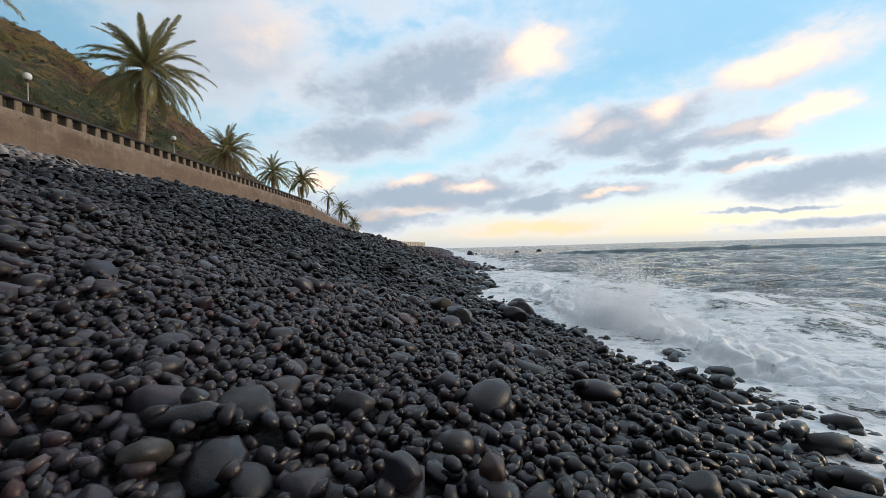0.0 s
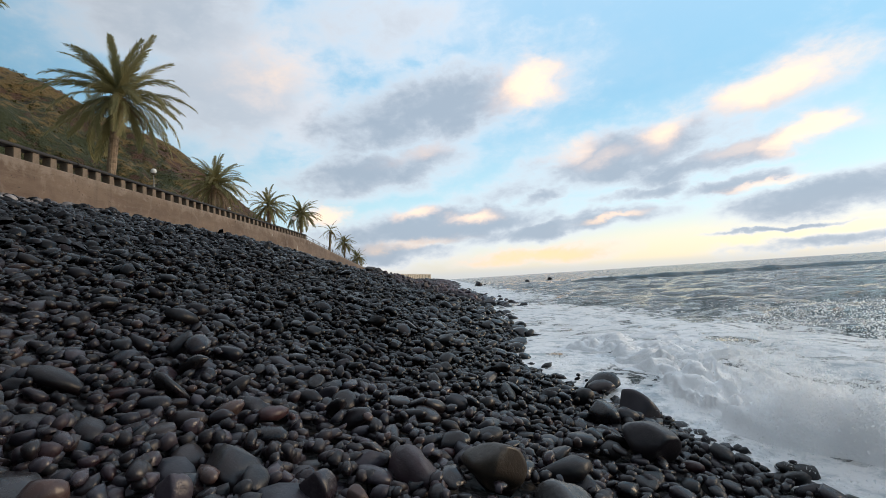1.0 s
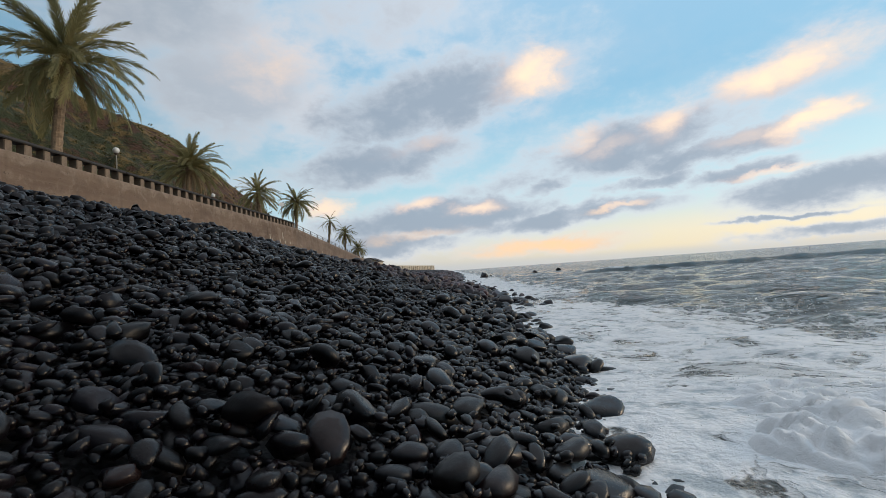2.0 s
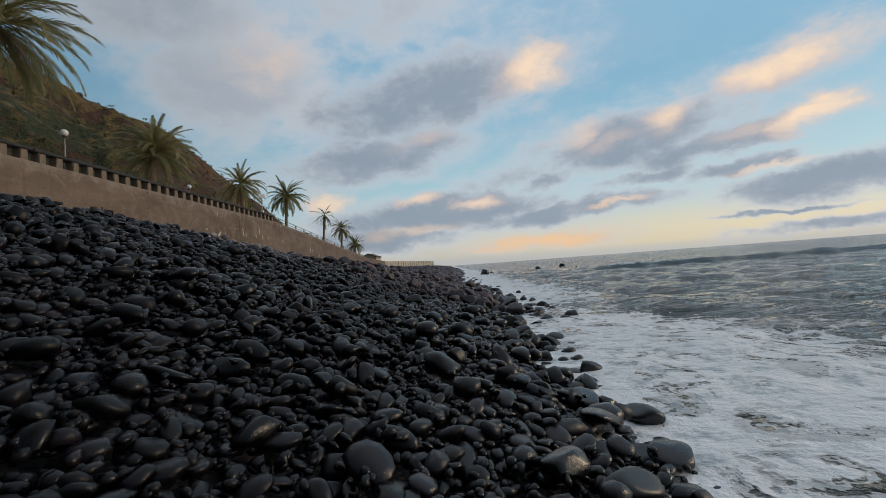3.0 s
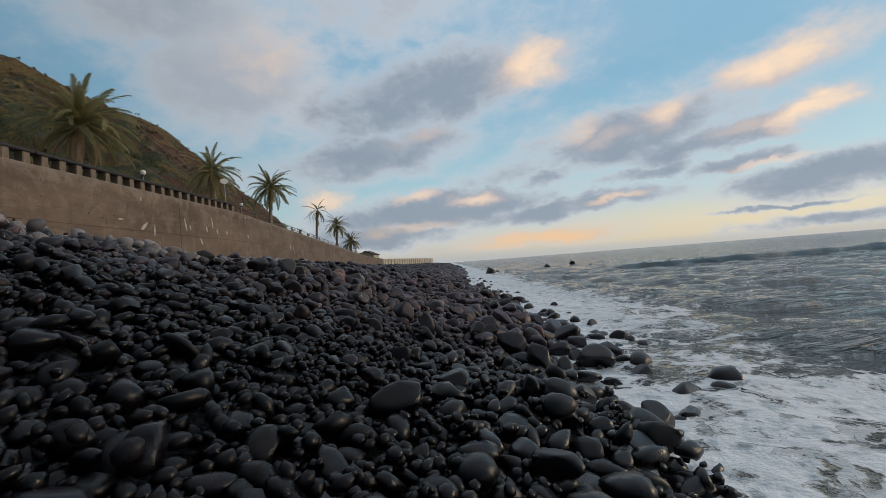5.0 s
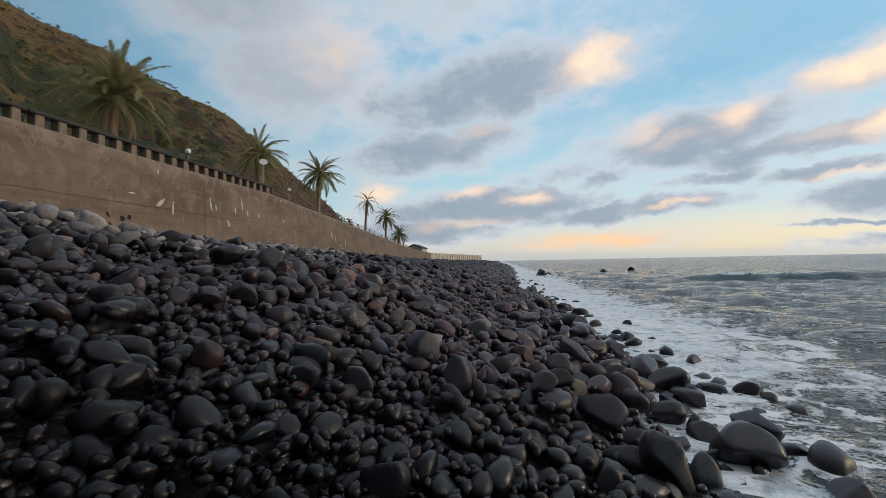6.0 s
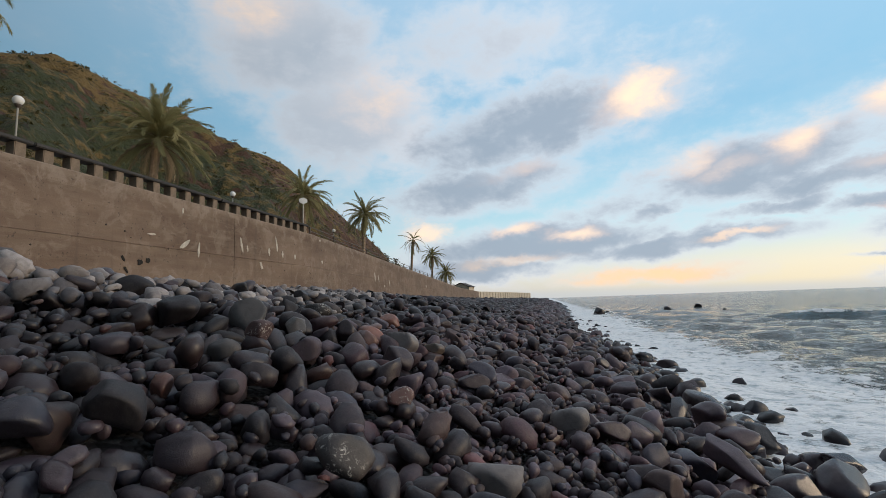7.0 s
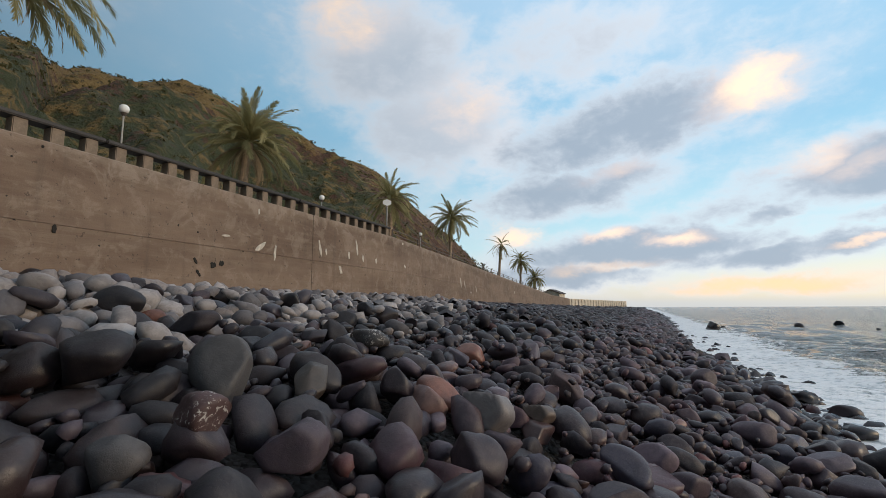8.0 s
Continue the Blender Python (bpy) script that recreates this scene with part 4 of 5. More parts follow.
for sg in (-1, 1):
    bm = bmesh.new()
    box(bm, (-1.9, -3.4, 0), (1.9, 3.4, 0.16), 0.02)
    bmesh.ops.transform(bm, matrix=pose(-0.9 + sg * 1.72, 0, 2.27, 0, sg * 22.5, 0), verts=bm.verts)
    part("roof", bm, mat_roof, hut, "dark sloping roof slab")
bm = bmesh.new()
box(bm, (-2.0, -3.03, -0.2), (-0.8, -2.9, 1.0), 0.02)
part("window", bm, mat_roof, hut, "dark window")

far_wall = thing("far_wall", pose(0, 0, 0), "long pale concrete wall with regular buttresses", "wall")
p0, p1 = Vector((-28.6, 186, 0)), Vector((-11.5, 300, 0))
d = (p1 - p0).normalized()
side = Vector((d.y, -d.x, 0))
bm = bmesh.new()
turn = math.degrees(math.atan2(-d.x, d.y))
box(bm, (-0.6, 0, -1), (0, (p1 - p0).length, 3.9), 0.05)
bmesh.ops.transform(bm, matrix=pose(p0.x, p0.y, 1.5, 0, 0, turn), verts=bm.verts)
part("wall", bm, mat_render, far_wall)
bm = bmesh.new()
box(bm, (0, -0.35, -1), (0.22, 0.35, 3.7), 0.04)
butt = part("buttress", bm, mat_render, far_wall)
butt.matrix_basis = pose(p0.x, p0.y, 1.5, 0, 0, turn)
L = (p1 - p0).length
for k in range(1, 26):
    q = p0 + d * (L * k / 26)
    share("buttress", butt, pose(q.x, q.y, 1.5, 0, 0, turn), far_wall)

# ---------------------------------------------------------------- cobbles


def stone_template(seed, segs, rings, low, deep=0.66, cuts=(2, 7), flat=0.85):
    """The upper part of a sea-worn stone of half-size 1, flat-bottomed out of sight: verts and faces."""
    r = np.random.default_rng(seed)
    th = np.linspace(0, radians(low), rings + 1)[1:]
    ph = np.linspace(0, 2 * np.pi, segs, endpoint=False)
    D = np.concatenate([[[0, 0, 1.0]], np.stack([np.sin(th)[:, None] * np.cos(ph), np.sin(th)[:, None] * np.sin(ph), np.cos(th)[:, None] + 0 * ph], -1).reshape(-1, 3)])
    e = r.uniform(0.88, 1.0)
    P = np.sign(D) * np.abs(D) ** e
    rad = np.ones(len(D))
    for k in range(6):
        w = r.normal(0, 1, 3)
        w = w / np.linalg.norm(w) * r.uniform(1.0, 3.4)
        rad += r.uniform(0.03, 0.10) * np.cos(D @ w + r.uniform(0, 6.28))
    for k in range(5 if segs > 15 else 0):
        w = r.normal(0, 1, 3)
        w = w / np.linalg.norm(w) * r.uniform(4.0, 8.0)
        rad += 0.016 * np.cos(D @ w + r.uniform(0, 6.28))
    P = P * rad[:, None]
    for k in range(r.integers(*cuts)):
        w = r.normal(0, 1, 3)
        w = w / np.linalg.norm(w)
        over = P @ w - r.uniform(deep, 0.93)
        P = P - np.maximum(over, 0)[:, None] * w * flat
    P = P / np.abs(P).max(0)
    F = [(0, 1 + k, 1 + (k + 1) % segs, -1) for k in range(segs)]
    for j in range(rings - 1):
        a = 1 + j * segs
        F += [(a + k, a + segs + k, a + segs + (k + 1) % segs, a + (k + 1) % segs) for k in range(segs)]
    if segs > 15:
        a = len(P) - segs
        P = np.concatenate([P, P[a:].mean(0, keepdims=True)])
        F += [(a + (k + 1) % segs, a + k, len(P) - 1, -1) for k in range(segs)]
    return P, np.array(F)


def rotations(turn, tx, ty):
    """Turns about z, then small leans: matrices (n, 3, 3)."""
    c, s, z, o = np.cos(turn), np.sin(turn), 0 * turn, 0 * turn + 1
    Z = np.array([[c, -s, z], [s, c, z], [z, z, o]]).transpose(2, 0, 1)
    n = np.stack([-tx, -ty, o], -1)
    n = n / np.linalg.norm(n, axis=1, keepdims=True)
    x = np.stack([o, z, tx], -1)
    x = x / np.linalg.norm(x, axis=1, keepdims=True)
    return np.stack([x, np.cross(n, x), n], -1) @ Z


def stones_mesh(name, mat, at, size, R, templates, pick):
    V, F, base = [], [], 0
    for k, (P, f) in enumerate(templates):
        w = np.where(pick == k)[0]
        if not len(w):
            continue
        v = np.einsum("nij,nmj->nmi", R[w], P[None] * size[w][:, None]) + at[w][:, None]
        V.append(v.reshape(-1, 3))
        idx = f[None] + (base + np.arange(len(w)) * len(P))[:, None, None]
        F.append(np.where(f[None] < 0, -1, idx).reshape(-1, 4))
        base += len(w) * len(P)
    return mesh_object(name, np.concatenate(V), np.concatenate(F), mat)


# let the stones fall one by one on what lies there already
X0, Y0, X1, Y1, STEP = -11.75, -1.5, 4.2, 50.0, 0.03
gx, gy = np.arange(X0, X1, STEP), np.arange(Y0, Y1, STEP)
GX, GY = np.meshgrid(gx, gy)
H = lie(GX, GY) - 0.12
BED = H.copy()
stones = []


def ramp(v, lo, hi):
    return min(1.0, max(0.0, (v - lo) / (hi - lo)))


def typical(x, y):
    """The usual half length of a stone there, and the largest."""
    t = 0.043 + 0.009 * ramp(y, 5, 11) + 0.003 * ramp(y, 14, 22) + 0.026 * ramp(y, 22.5, 26.5) + 0.03 * ramp(y, 33, 38)
    t += 0.007 * ramp(-x, 2.2, 6.2) * (1 - ramp(y, 19, 23)) + 0.010 * ramp(-x, 7, 9)
    t += 0.035 * ramp(y, 24.2, 25.2) * (1 - ramp(y, 27, 28)) * ramp(-x, 1.8, 2.6) * (1 - ramp(-x, 4.2, 4.8))
    shore = ramp(x, -0.9, 0.9)
    t += shore * (0.008 + 0.032 * ramp(y, 17, 21))
    return t, 0.125 + 0.10 * shore + 0.07 * ramp(y, 24, 28)


def drop(x, y, a, b, c, turn, sink=0.0):
    r = max(a, b)
    i0, i1 = int((x - r - X0) / STEP), int((x + r - X0) / STEP) + 2
    j0, j1 = int((y - r - Y0) / STEP), int((y + r - Y0) / STEP) + 2
    i0, j0, i1, j1 = max(i0, 0), max(j0, 0), min(i1, len(gx)), min(j1, len(gy))
    if i1 - i0 < 2 or j1 - j0 < 2:
        return
    h = H[j0:j1, i0:i1]
    dx, dy = gx[i0:i1][None] - x, gy[j0:j1][:, None] - y
    ct, st = math.cos(turn), math.sin(turn)
    q = ((dx * ct + dy * st) / a) ** 2 + ((-dx * st + dy * ct) / b) ** 2
    inside = q < 1
    if inside.sum() < 2:
        inside = q < q.min() + 1e-6
    bed = h[inside]
    z = float(bed.mean() * 0.55 + bed.max() * 0.45) + c * (0.50 - sink)
    dxx, dyy = (dx + 0 * dy)[inside], (dy + 0 * dx)[inside]
    v = bed - bed.mean()
    tx = float((v * dxx).sum() / ((dxx ** 2).sum() + 1e-4))
    ty = float((v * dyy).sum() / ((dyy ** 2).sum() + 1e-4))
    dome = z + c * np.sqrt(np.clip(1 - q, 0, 1)) + tx * dx * 0.7 + ty * dy * 0.7
    H[j0:j1, i0:i1] = np.where(inside, np.maximum(h, dome), h)
    tip = 0.22 if y < 15 else 0.26
    stones.append((x, y, z, a, b, c, turn, max(-0.4, min(0.4, tx * 0.7)) + R.gauss(0, tip), max(-0.4, min(0.4, ty * 0.7)) + R.gauss(0, tip)))


R = random.Random(5)
# stones that stand out by size or colour: x, y, half width, half height, tone (0 grey, 1 brown, 2 red, 3 light, 4 crusted)
tones = []
NEAR_END = [
    (-0.36, 1.80, 0.082, 0.055, 0), (-0.14, 1.26, 0.065, 0.059, 0), (-0.47, 1.04, 0.066, 0.040, 0), (-0.43, 1.53, 0.056, 0.034, 1), (0.13, 1.36, 0.045, 0.052, 2),
    (0.65, 1.71, 0.063, 0.053, 1), (0.01, 2.39, 0.074, 0.059, 0), (-0.82, 1.22, 0.072, 0.042, 1), (-0.82, 1.06, 0.050, 0.037, 0), (0.95, 1.73, 0.085, 0.047, 0),
    (0.14, 5.11, 0.150, 0.100, 3), (-0.82, 1.49, 0.048, 0.037, 0), (-0.52, 5.12, 0.036, 0.042, 2), (-0.65, 5.10, 0.073, 0.058, 0), (-0.04, 5.56, 0.147, 0.090, 1),
    (0.21, 5.37, 0.117, 0.095, 3), (-1.21, 4.72, 0.056, 0.056, 2), (0.93, 7.13, 0.128, 0.106, 0)]
MIDDLE = [
    (1.26, 7.41, 0.184, 0.161, 0), (-0.99, 4.89, 0.055, 0.055, 0), (0.98, 6.46, 0.189, 0.138, 0), (-0.16, 15.73, 0.115, 0.096, 2), (-1.80, 15.70, 0.096, 0.057, 0),
    (-1.07, 14.19, 0.094, 0.059, 3), (-2.89, 15.77, 0.158, 0.087, 0), (-0.90, 14.93, 0.080, 0.063, 0), (-0.95, 20.32, 0.209, 0.133, 0), (-2.24, 15.32, 0.068, 0.051, 2),
    (-0.56, 21.53, 0.208, 0.120, 1), (0.98, 23.91, 0.148, 0.190, 3), (0.58, 23.53, 0.218, 0.215, 0), (-1.21, 20.83, 0.106, 0.096, 0), (-1.12, 22.17, 0.117, 0.115, 0),
    (0.33, 24.36, 0.244, 0.163, 0), (0.41, 21.73, 0.195, 0.149, 0), (1.62, 24.61, 0.330, 0.200, 0)]
FAR_END = [
    (-1.95, 20.63, 0.082, 0.070, 0), (2.1, 25.33, 0.235, 0.215, 0), (0.16, 21.66, 0.132, 0.145, 0), (-2.26, 22.51, 0.087, 0.087, 2), (-2.48, 22.68, 0.095, 0.075, 0),
    (-2.03, 22.73, 0.096, 0.086, 0), (-1.83, 22.88, 0.109, 0.102, 0), (-1.57, 23.12, 0.120, 0.125, 0), (-1.27, 24.04, 0.159, 0.150, 0), (-0.95, 23.72, 0.150, 0.170, 0),
    (1.21, 28.86, 0.218, 0.180, 2), (-0.87, 26.46, 0.178, 0.165, 3), (-0.18, 24.28, 0.177, 0.124, 0), (-3.56, 25.77, 0.210, 0.180, 3), (-3.27, 25.07, 0.120, 0.097, 3),
    (-2.93, 25.60, 0.143, 0.110, 0), (-2.39, 26.21, 0.159, 0.123, 0), (-3.38, 26.21, 0.150, 0.098, 1)]
WALL_SIDE = [
    (-3.07, 26.65, 0.119, 0.126, 0), (-2.50, 26.87, 0.170, 0.135, 3), (-4.63, 25.82, 0.085, 0.065, 2), (-4.80, 27.28, 0.100, 0.070, 2), (-2.31, 27.48, 0.115, 0.070, 1), (-0.69, 33.50, 0.219, 0.199, 0)]
CRUSTED = [
    (-3.14, 25.30, 0.110, 0.090, 4), (-3.93, 27.69, 0.190, 0.115, 4), (-4.27, 30.07, 0.150, 0.100, 4), (-1.90, 24.10, 0.140, 0.100, 4), (-2.02, 25.26, 0.100, 0.085, 4),
    (-3.08, 24.32, 0.080, 0.065, 2), (-3.98, 25.35, 0.220, 0.140, 0), (-2.81, 23.81, 0.140, 0.105, 0), (-2.96, 23.55, 0.110, 0.090, 0), (-1.32, 24.80, 0.180, 0.115, 3),
    (-11.25, 28.35, 0.340, 0.260, 0)]
strips = [(y, y + 1.5) for y in np.arange(Y0 + 0.3, Y1 - 1.6, 1.5)]
for y0, y1 in strips:
    room = (min(3.5, float(np.interp(y0, LIE[:, 0], LIE[:, 1])) + (0.75 if 5 < y0 < 24 else 1.2)) - X0) * 1.5
    laid, xr = 0.0, X0 + room / 1.5
    while laid < 1.62 * room:
        best = None
        for _ in range(7):
            x, y = R.uniform(X0 + 0.15, xr), R.uniform(y0, y1)
            h = H[int((y - Y0) / STEP), int((x - X0) / STEP)] - BED[int((y - Y0) / STEP), int((x - X0) / STEP)]
            if best is None or h < best[0]:
                best = (h, x, y)
        _, x, y = best
        usual, most = typical(x, y)
        s = min(most, max(0.026, usual * math.exp(R.gauss(-0.24, 0.52) if y > 14 else R.gauss(-0.16, 0.42))))
        if 13 < y < 27 and R.random() < 0.05:
            s = min(most, s * R.uniform(1.6, 2.6))
        a = s * R.uniform(1.0, 1.2)
        b = s * R.uniform(0.58, 0.90)
        if x < -(y + 1.0) and R.random() < 0.75:
            laid += math.pi * a * b
            continue
        c = s * (R.uniform(0.34, 0.62) if y < 15 else R.uniform(0.42, 0.78))
        drop(x, y, a, b, c, R.uniform(0, 6.283))
        laid += math.pi * a * b

# small pebbles run down into the gaps
for k in range(30000):
    best = None
    x0, y0 = (R.uniform(-4.5, 2.0), R.uniform(0.0, 32.0)) if k < 20000 else (R.uniform(-2.2, 1.6), R.uniform(0.3, 5.5) if k % 2 else R.uniform(18.5, 24.0))
    for _ in range(7):
        x, y = x0 + R.uniform(-0.25, 0.25), y0 + R.uniform(-0.25, 0.25)
        j, i = int((y - Y0) / STEP), int((x - X0) / STEP)
        h = H[j, i] - BED[j, i]
        if best is None or h < best[0]:
            best = (h, x, y)
    if best[0] > 0.08:
        continue
    s = R.uniform(0.022, 0.042) * (1.0 if y0 < 18 else 1.4)
    drop(best[1], best[2], s, s * R.uniform(0.65, 0.9), s * R.uniform(0.5, 0.75), R.uniform(0, 6.283))

# the marked stones lie on top
for x, y, a, c, tone in NEAR_END + MIDDLE + FAR_END + WALL_SIDE + CRUSTED:
    drop(x, y, a, a * R.uniform(0.75, 0.95), c, R.uniform(-0.5, 0.5), sink=0.45)
    tones.append(tone)

ST = np.array(stones)
tone_of = np.full(len(ST), -1)
tone_of[-len(tones):] = tones
lower = float(np.mean((H - lie(GX, GY))[(GX < 1.0) & (GY < 46)]))
ST[:, 2] -= lower
H -= lower
# leave out those that are wholly covered
gi = np.clip(((ST[:, 0] - X0) / STEP).astype(int), 0, len(gx) - 1)
gj = np.clip(((ST[:, 1] - Y0) / STEP).astype(int), 0, len(gy) - 1)
seen = tone_of >= 0
for du, dv in ((0, 0), (0.65, 0), (-0.65, 0), (0, 0.65), (0, -0.65)):
    ca, sb = np.cos(ST[:, 6]), np.sin(ST[:, 6])
    qx = ST[:, 0] + du * ST[:, 3] * ca - dv * ST[:, 4] * sb
    qy = ST[:, 1] + du * ST[:, 3] * sb + dv * ST[:, 4] * ca
    gi = np.clip(((qx - X0) / STEP).astype(int), 0, len(gx) - 1)
    gj = np.clip(((qy - Y0) / STEP).astype(int), 0, len(gy) - 1)
    top = ST[:, 2] + ST[:, 5] * (1.0 if du == dv == 0 else 0.8)
    seen |= H[gj, gi] < top + 0.012
ST, tone_of = ST[seen], tone_of[seen]
pale = (ST[:, 0] < np.interp(ST[:, 1], [0, 9, 14, 18, 22, 26, 31, 36, 50], [-7.6, -8.0, -9.6, -9.5, -6.6, -4.8, -4.6, -6.6, -10.0]) + rng.normal(0, 0.5, len(ST)))
near = np.abs(ST[:, 0] + 0.5) < np.interp(ST[:, 1], [0, 8, 26, 34], [1.5, 1.8, 2.8, 0.0])
near |= (ST[:, 1] > 21) & (ST[:, 1] < 30.5) & (ST[:, 0] > -7.5) & (ST[:, 0] < 2.2)
mid = ~near & (np.abs(ST[:, 0] + 0.5) < 4.2) & (ST[:, 1] < 40)
size = ST[:, 3:6]
ROT = rotations(ST[:, 6], ST[:, 7], ST[:, 8])
big = (tone_of >= 0) | near & (ST[:, 3] > np.interp(ST[:, 1], [0, 14, 22], [0.105, 0.115, 0.17]))
HI = [stone_template(100 + k, 10, 5, 152, 0.56, (4, 9), 0.94) for k in range(24)]
WORN = [stone_template(130 + k, 10, 5, 158, 0.50, (6, 12), 0.96) for k in range(24)]
FINE = [stone_template(150 + k, 7, 3, 142, 0.56, (4, 9), 0.94) for k in range(16)]
WIDE = [stone_template(180 + k, 9, 4, 150, 0.6, (4, 9), 0.9) for k in range(16)]
MID = [stone_template(200 + k, 6, 3, 138, 0.58, (3, 8), 0.94) for k in range(12)]
LOW = [stone_template(300 + k, 6, 2, 100, 0.6, (2, 6), 0.9) for k in range(10)]
BIG = [stone_template(400 + k, 20, 12, 168, 0.62) if k < 6 else stone_template(400 + k, 22, 13, 168, 0.50, (6, 11), 0.95) for k in range(16)]
w = np.where(big)[0]
w = w[np.argsort(-ST[w, 3] - 9 * (tone_of[w] >= 0))][:380]
alone = np.zeros(len(ST), bool)
alone[w] = True
for name, mat, sel, tem, label in (
        ("cobbles", mat_cobble, near & ~alone & ~pale & (ST[:, 3] > 0.062) & (ST[:, 1] > 20), WORN, "dark worn basalt stones with blunt edges"),
        ("cobbles", mat_cobble, near & ~alone & ~pale & (ST[:, 3] > 0.062) & (ST[:, 1] <= 20), HI, "dark wet rounded basalt cobbles covering the beach"),
        ("cobbles", mat_cobble, near & ~alone & ~pale & (ST[:, 3] <= 0.062), FINE, "small dark wet basalt pebbles between the cobbles"),
        ("cobbles", mat_cobble, mid & ~alone & ~pale, MID, "dark rounded basalt cobbles covering the beach"),
        ("cobbles", mat_cobble, ~near & ~mid & ~alone & ~pale, LOW, "dark rounded basalt cobbles higher on the beach"),
        ("dry_stones", mat_pale, pale & ~alone & near, WIDE, "pale grey dry stones heaped near the wall"),
        ("dry_stones", mat_pale, pale & ~alone & ~near, LOW, "pale grey dry rounded stones along the wall's foot")):
    u = np.where(sel)[0]
    ob = stones_mesh(name, mat, ST[u, :3], size[u], ROT[u], tem, rng.integers(0, len(tem), len(u)))
    tagged(ob, label, "cobbles", kind="stuff")

# the largest stones, each one for itself
big_meshes = []
for P, f in BIG:
    o = mesh_object("boulder", P, f, mat_boulder)
    big_meshes.append(o.data)
    bpy.data.objects.remove(o)
tinted = [big_meshes]
for mat in (mat_brown, mat_red, mat_light, mat_crust):
    tinted.append([])
    for me in big_meshes:
        me = me.copy()
        me.materials[0] = mat
        tinted[-1].append(me)
for k in w:
    tone = max(0, int(tone_of[k]))
    ob = new("boulder", tinted[tone][int(rng.integers(0, 8) if ST[k, 1] < 20 else rng.integers(4, 16))])
    m = Matrix([list(r) for r in ROT[k]]).to_4x4()
    ob.matrix_basis = Matrix.Translation(ST[k, :3]) @ m @ Matrix.Diagonal((*size[k], 1))
    tagged(ob, ("large smooth dark grey basalt stone among cobbles", "smooth brown stone lying among dark cobbles", "rounded reddish lava stone among dark cobbles",
                "light grey rounded stone among darker cobbles", "dark stone crusted with white salt and barnacles")[tone], "stone", "large stones on the beach")

# stones further along the beach
FX, FS = [], []
y = 49.0
while y < 300:
    sp = 0.35 + (y - 49) * 0.0042
    xs = np.arange(float(wall_x(y)) + 0.3, float(np.interp(y, LIE[:, 0], LIE[:, 1])) + 1.2, sp)
    for x in xs:
        FX.append((x + rng.normal(0, sp * 0.3), y + rng.normal(0, sp * 0.3)))
        FS.append(sp * rng.uniform(0.45, 0.8) * math.exp(rng.normal(0, 0.2)))
    y += sp
FX, FS = np.array(FX), np.array(FS)
z = lie(FX[:, 0], FX[:, 1]) + FS * 0.1 - 0.08
sz = np.stack([FS, FS * rng.uniform(0.6, 0.9, len(FS)), FS * rng.uniform(0.4, 0.65, len(FS))], -1)
ob = stones_mesh("cobbles", mat_cobble, np.column_stack([FX, z]), sz, rotations(rng.uniform(0, 6.28, len(FS)), rng.normal(0, 0.12, len(FS)), rng.normal(0, 0.12, len(FS))), LOW, rng.integers(0, 10, len(FS)))
tagged(ob, "dark cobbles of the far beach", "cobbles", kind="stuff")

# rocks standing in the wash and the sea
for x, y, s, h in [(4.6, 79.5, 1.35, 0.85), (-0.9, 48.6, 0.75, 0.55), (5.8, 82.0, 0.45, 0.3), (14.2, 89.0, 0.75, 0.5), (20.0, 96.0, 0.9, 0.5), (19.2, 83.0, 0.35, 0.2),
                   (2.18, 55.9, 0.4, 0.25), (0.5, 55.2, 0.6, 0.3), (1.62, 42.6, 0.45, 0.25), (1.5, 38.4, 0.38, 0.22), (2.16, 36.7, 0.40, 0.25), (0.8, 57.2, 0.4, 0.25),
                   (2.6, 54.8, 0.25, 0.15), (1.0, 46.7, 0.3, 0.18), (1.8, 47.5, 0.3, 0.15), (1.34, 51.8, 0.35, 0.2), (0.7, 62.9, 0.6, 0.4), (2.86, 28.9, 0.30, 0.2),
                   (2.9, 27.1, 0.30, 0.2), (2.4, 24.6, 0.38, 0.25), (2.1, 24.0, 0.35, 0.22), (2.2, 22.9, 0.34, 0.22), (2.95, 23.4, 0.35, 0.25), (2.7, 23.0, 0.32, 0.2),
                   (2.3, 31.2, 0.35, 0.25), (2.0, 33.5, 0.4, 0.25), (3.1, 34.0, 0.3, 0.18)]:
    ob = new("sea_rock", big_meshes[int(rng.integers(6, 16))])
    ob.matrix_basis = Matrix.Translation((x, y, -0.08)) @ pose(0, 0, 0, rng.normal(0, 6), rng.normal(0, 6), rng.uniform(0, 360)) @ Matrix.Diagonal((s * 0.78, s * 0.56, h * 1.2, 1))
    tagged(ob, "black wet rock standing in the white wash", "rock", "rocks in the water")

for k in range(46):
    y = rng.uniform(26, 66)
    x = float(np.interp(y, LIE[:, 0], LIE[:, 1])) + abs(rng.normal(0, 1.1)) + 0.1
    a = rng.uniform(0.10, 0.26)
    ob = new("sea_rock", big_meshes[int(rng.integers(6, 16))])
    ob.matrix_basis = Matrix.Translation((x, y, -0.04)) @ pose(0, 0, 0, rng.normal(0, 8), rng.normal(0, 8), rng.uniform(0, 360)) @ Matrix.Diagonal((a, a * 0.7, a * 0.62, 1))
    tagged(ob, "small black wet rock in the white wash", "rock", "rocks in the water")

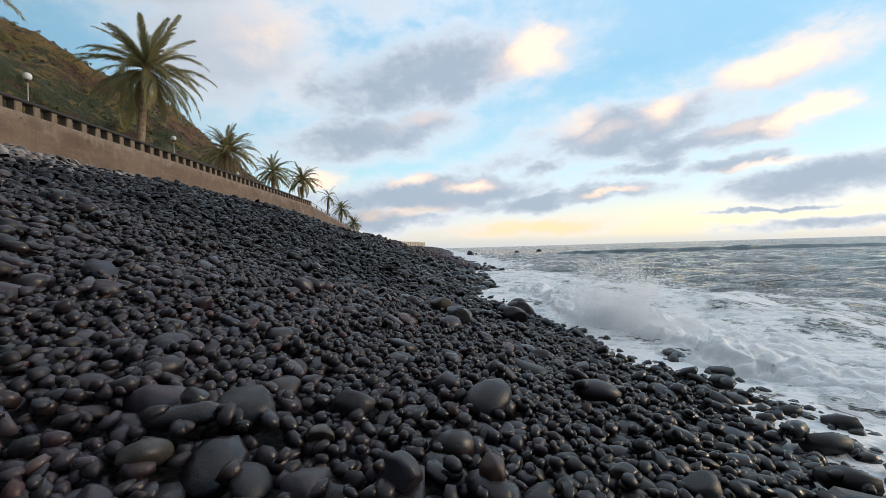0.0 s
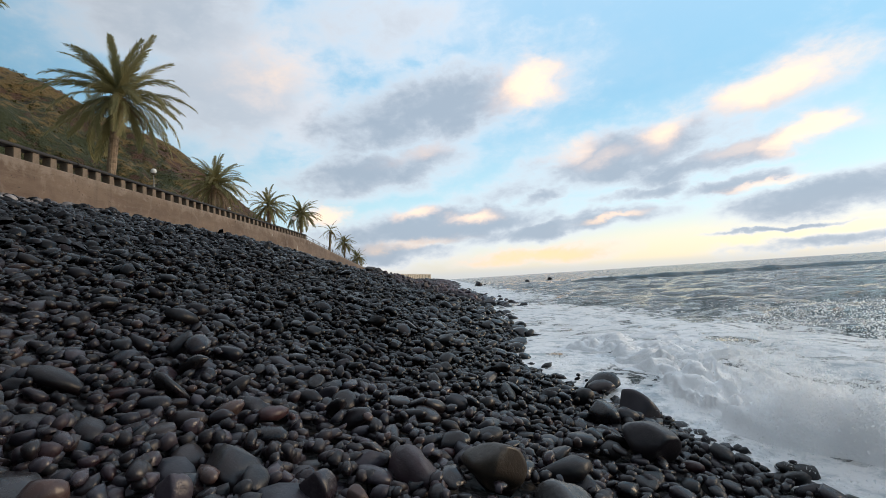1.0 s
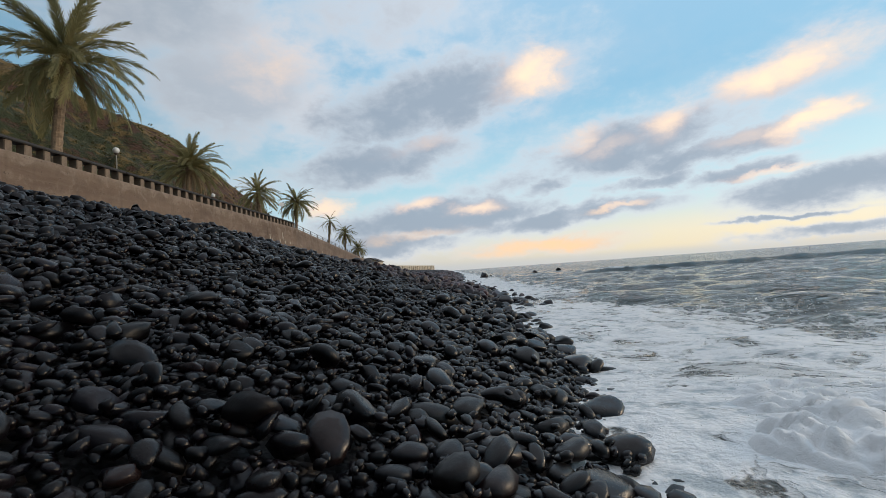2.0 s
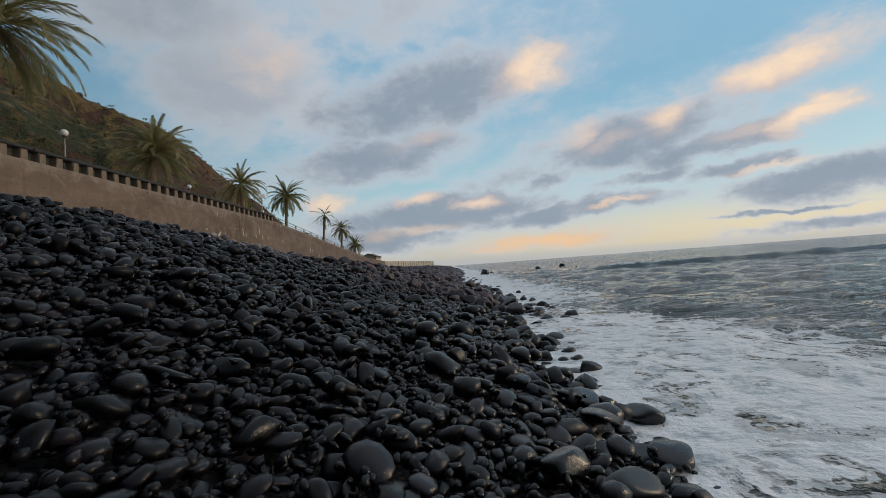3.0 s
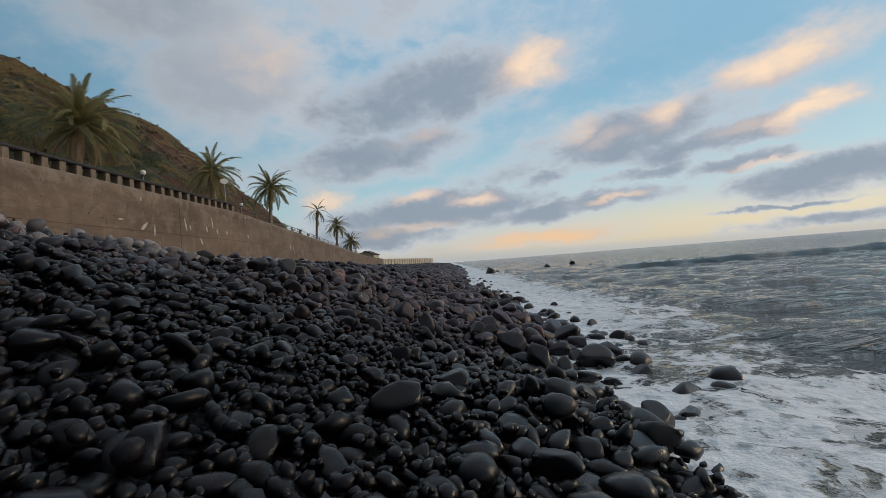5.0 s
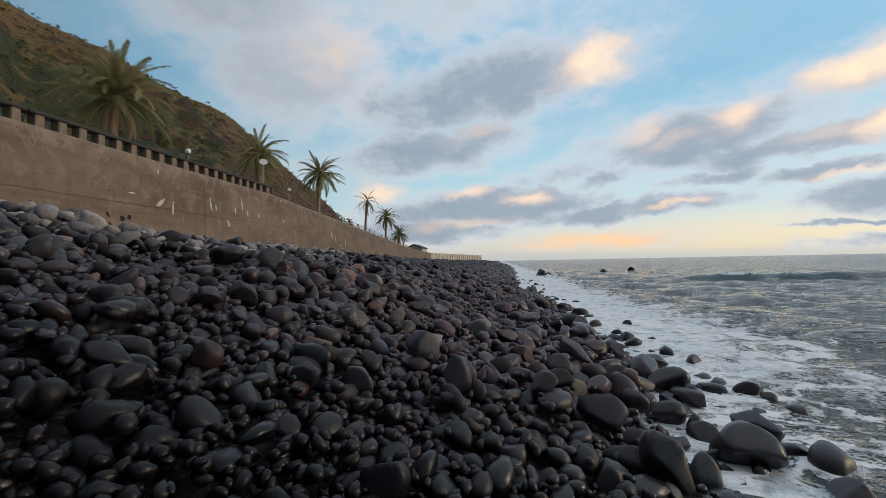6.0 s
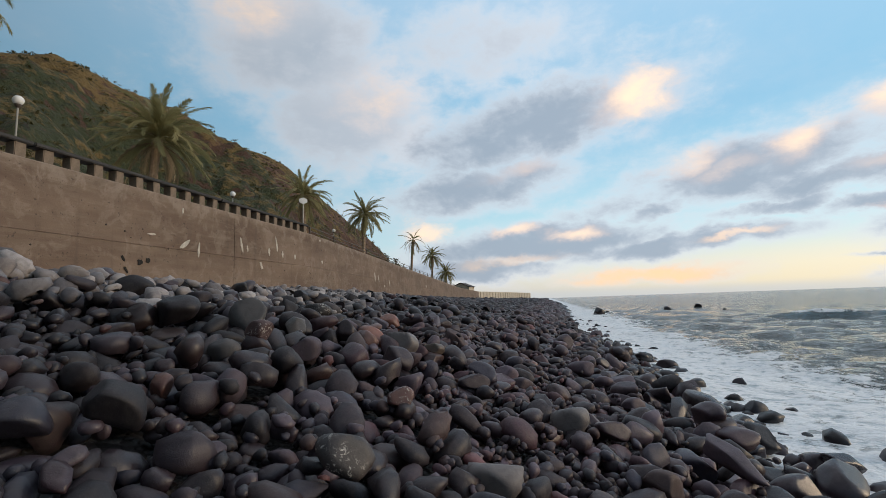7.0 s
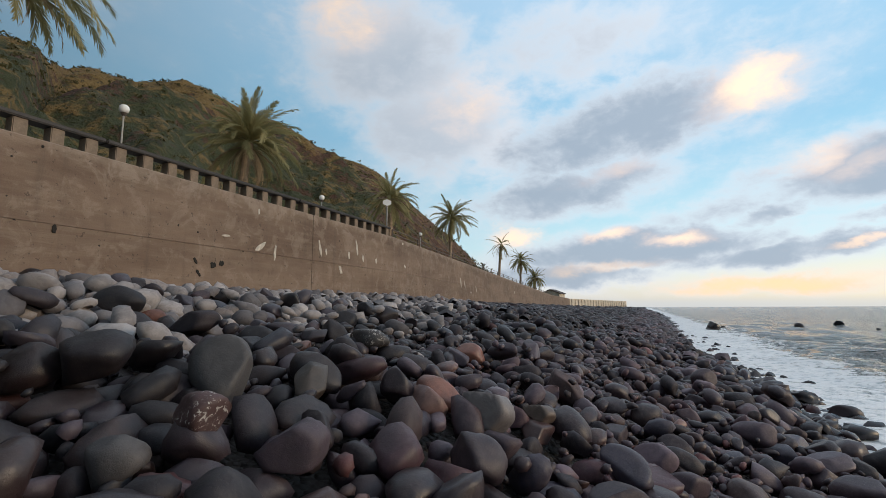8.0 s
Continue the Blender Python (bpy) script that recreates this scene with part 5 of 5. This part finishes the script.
# ---------------------------------------------------------------- the breaking wave at the near end
mat_spray, N = material("white_spray")
at = N.add("ShaderNodeNewGeometry").outputs["Position"]
tint = N.mix(N.noise(at, 5.0, 5.0, 0.65), rgb(0.90, 0.92, 0.94), rgb(0.98, 0.98, 0.98))
bump = N.add("ShaderNodeBump", {"Height": N.noise(at, 18.0, 6.0, 0.75), "Strength": 0.5, "Distance": 0.03}).outputs[0]
d = N.add("ShaderNodeBsdfDiffuse", {"Color": tint, "Normal": bump})
N.add("ShaderNodeOutputMaterial", {0: d.outputs[0]})

mat_drop, N = material("spray_droplets")
d = N.add("ShaderNodeBsdfDiffuse", {"Color": rgb(0.95, 0.96, 0.97)})
t = N.add("ShaderNodeBsdfTranslucent", {"Color": rgb(0.95, 0.96, 0.97)})
both = N.add("ShaderNodeMixShader", {0: 0.65, 1: d.outputs[0], 2: t.outputs[0]})
N.add("ShaderNodeOutputMaterial", {0: both.outputs[0]})

WASH_EDGE = ([1, 4, 6.5, 8, 10.5, 13], [3.3, 3.0, 2.15, 1.60, 1.55, 1.8])


def billows(shape, sizes):
    """Rounded lumps between creases, 0 to 1, on a grid: each size is in cells, with its weight."""
    total = np.zeros(shape)
    for size, weight in sizes:
        g = rng.normal(0, 1, (shape[0] // size + 3, shape[1] // size + 3))
        u, v = np.arange(shape[0]) / size, np.arange(shape[1]) / size
        a, b = u.astype(int), v.astype(int)
        p, q = u - a, v - b
        p, q = (p * p * (3 - 2 * p))[:, None], (q * q * (3 - 2 * q))[None]
        n = (g[a][:, b] * (1 - q) + g[a][:, b + 1] * q) * (1 - p) + (g[a + 1][:, b] * (1 - q) + g[a + 1][:, b + 1] * q) * p
        total += weight * np.minimum(1.0, np.abs(n) * 1.4)
    return total / sum(weight for _, weight in sizes)


def froth(x, y):
    """Height of the broken wave that runs up the shore: rounded billows of foam."""
    edge = np.interp(y, *WASH_EDGE) + 0.18 * np.sin(y * 2.3) + 0.10 * np.sin(y * 5.9 + 1.0)
    d = x - edge
    cover = np.clip(d / 0.3, 0, 1) * np.clip((3.4 - d) / 2.0, 0, 1) * np.clip((y - 3.0) / 1.5, 0, 1) * np.clip((13.0 - y) / 2.5, 0, 1)
    crest = np.exp(-(((d - 0.6) / 0.45) ** 2))
    heap = np.exp(-(((y - 6.7) / 0.6) ** 2) - ((x - 2.65) / 0.38) ** 2)
    lump = billows(x.shape, ((24, 1.0), (12, 0.8), (6, 0.6), (3, 0.4)))
    gap = billows(x.shape, ((40, 1.0), (15, 0.6)))
    return sea_height(x, y) - 0.10 + cover * (0.03 + 0.16 * lump + 0.10 * crest * lump + 0.22 * heap * lump - 0.10 * (gap < 0.22))


breaker = sheet("breaking_wave", np.arange(1.3, 5.6, 0.028), np.arange(2.2, 13.2, 0.028), froth, mat_spray)
tagged(breaker, "white frothing wave breaking on the cobbles", "wave", kind="stuff")
cnt = 230000
burst = rng.random(cnt) < 0.74
py = np.where(burst, rng.normal(6.7, 0.50, cnt), rng.uniform(4.5, 13.5, cnt) ** 0.5 * rng.choice([2.6, 3.6], cnt, p=[0.4, 0.6]))
plume = np.where(burst, 1.35 * np.exp(-(((py - 6.7) / 1.0) ** 2)), 0.45 + 0.35 * np.sin(py * 1.9) ** 2 + 0.7 * np.clip((py - 10) / 2, 0, 1))
px = np.interp(py, *WASH_EDGE) + 0.3 + np.where(burst, rng.normal(0.15, 0.30, cnt), rng.normal(0.35, 0.30, cnt))
pz = rng.gamma(1.7, 0.20, cnt) * plume + 0.02
# droplets keep together in billows
billow = (np.sin(px * 7.1 + 2.1 * np.sin(py * 3.3)) + np.sin(py * 6.3 + 1.7 * np.sin(pz * 6.0 + px * 3)) + np.sin(pz * 9.0 + 2.0 * np.sin(px * 4.4 - py * 2.7))) / 3
ok = (pz < 1.05) & (billow + rng.normal(0, 0.30, cnt) > -0.05)
P = np.column_stack([px, py, pz])[ok]
pr = rng.lognormal(-5.75, 0.35, len(P)) * np.where(burst[ok], 2.1, 1.3)
pv = (P[:, None] + rng.normal(0, 0.62, (len(P), 3, 3)) * pr[:, None, None]).reshape(-1, 3)
pf = np.arange(len(P) * 3).reshape(-1, 3)
spray = mesh_object("spray", pv, pf, mat_drop, smooth=False)
tagged(spray, "fine white spray thrown up by the breaking wave", "spray", kind="stuff")
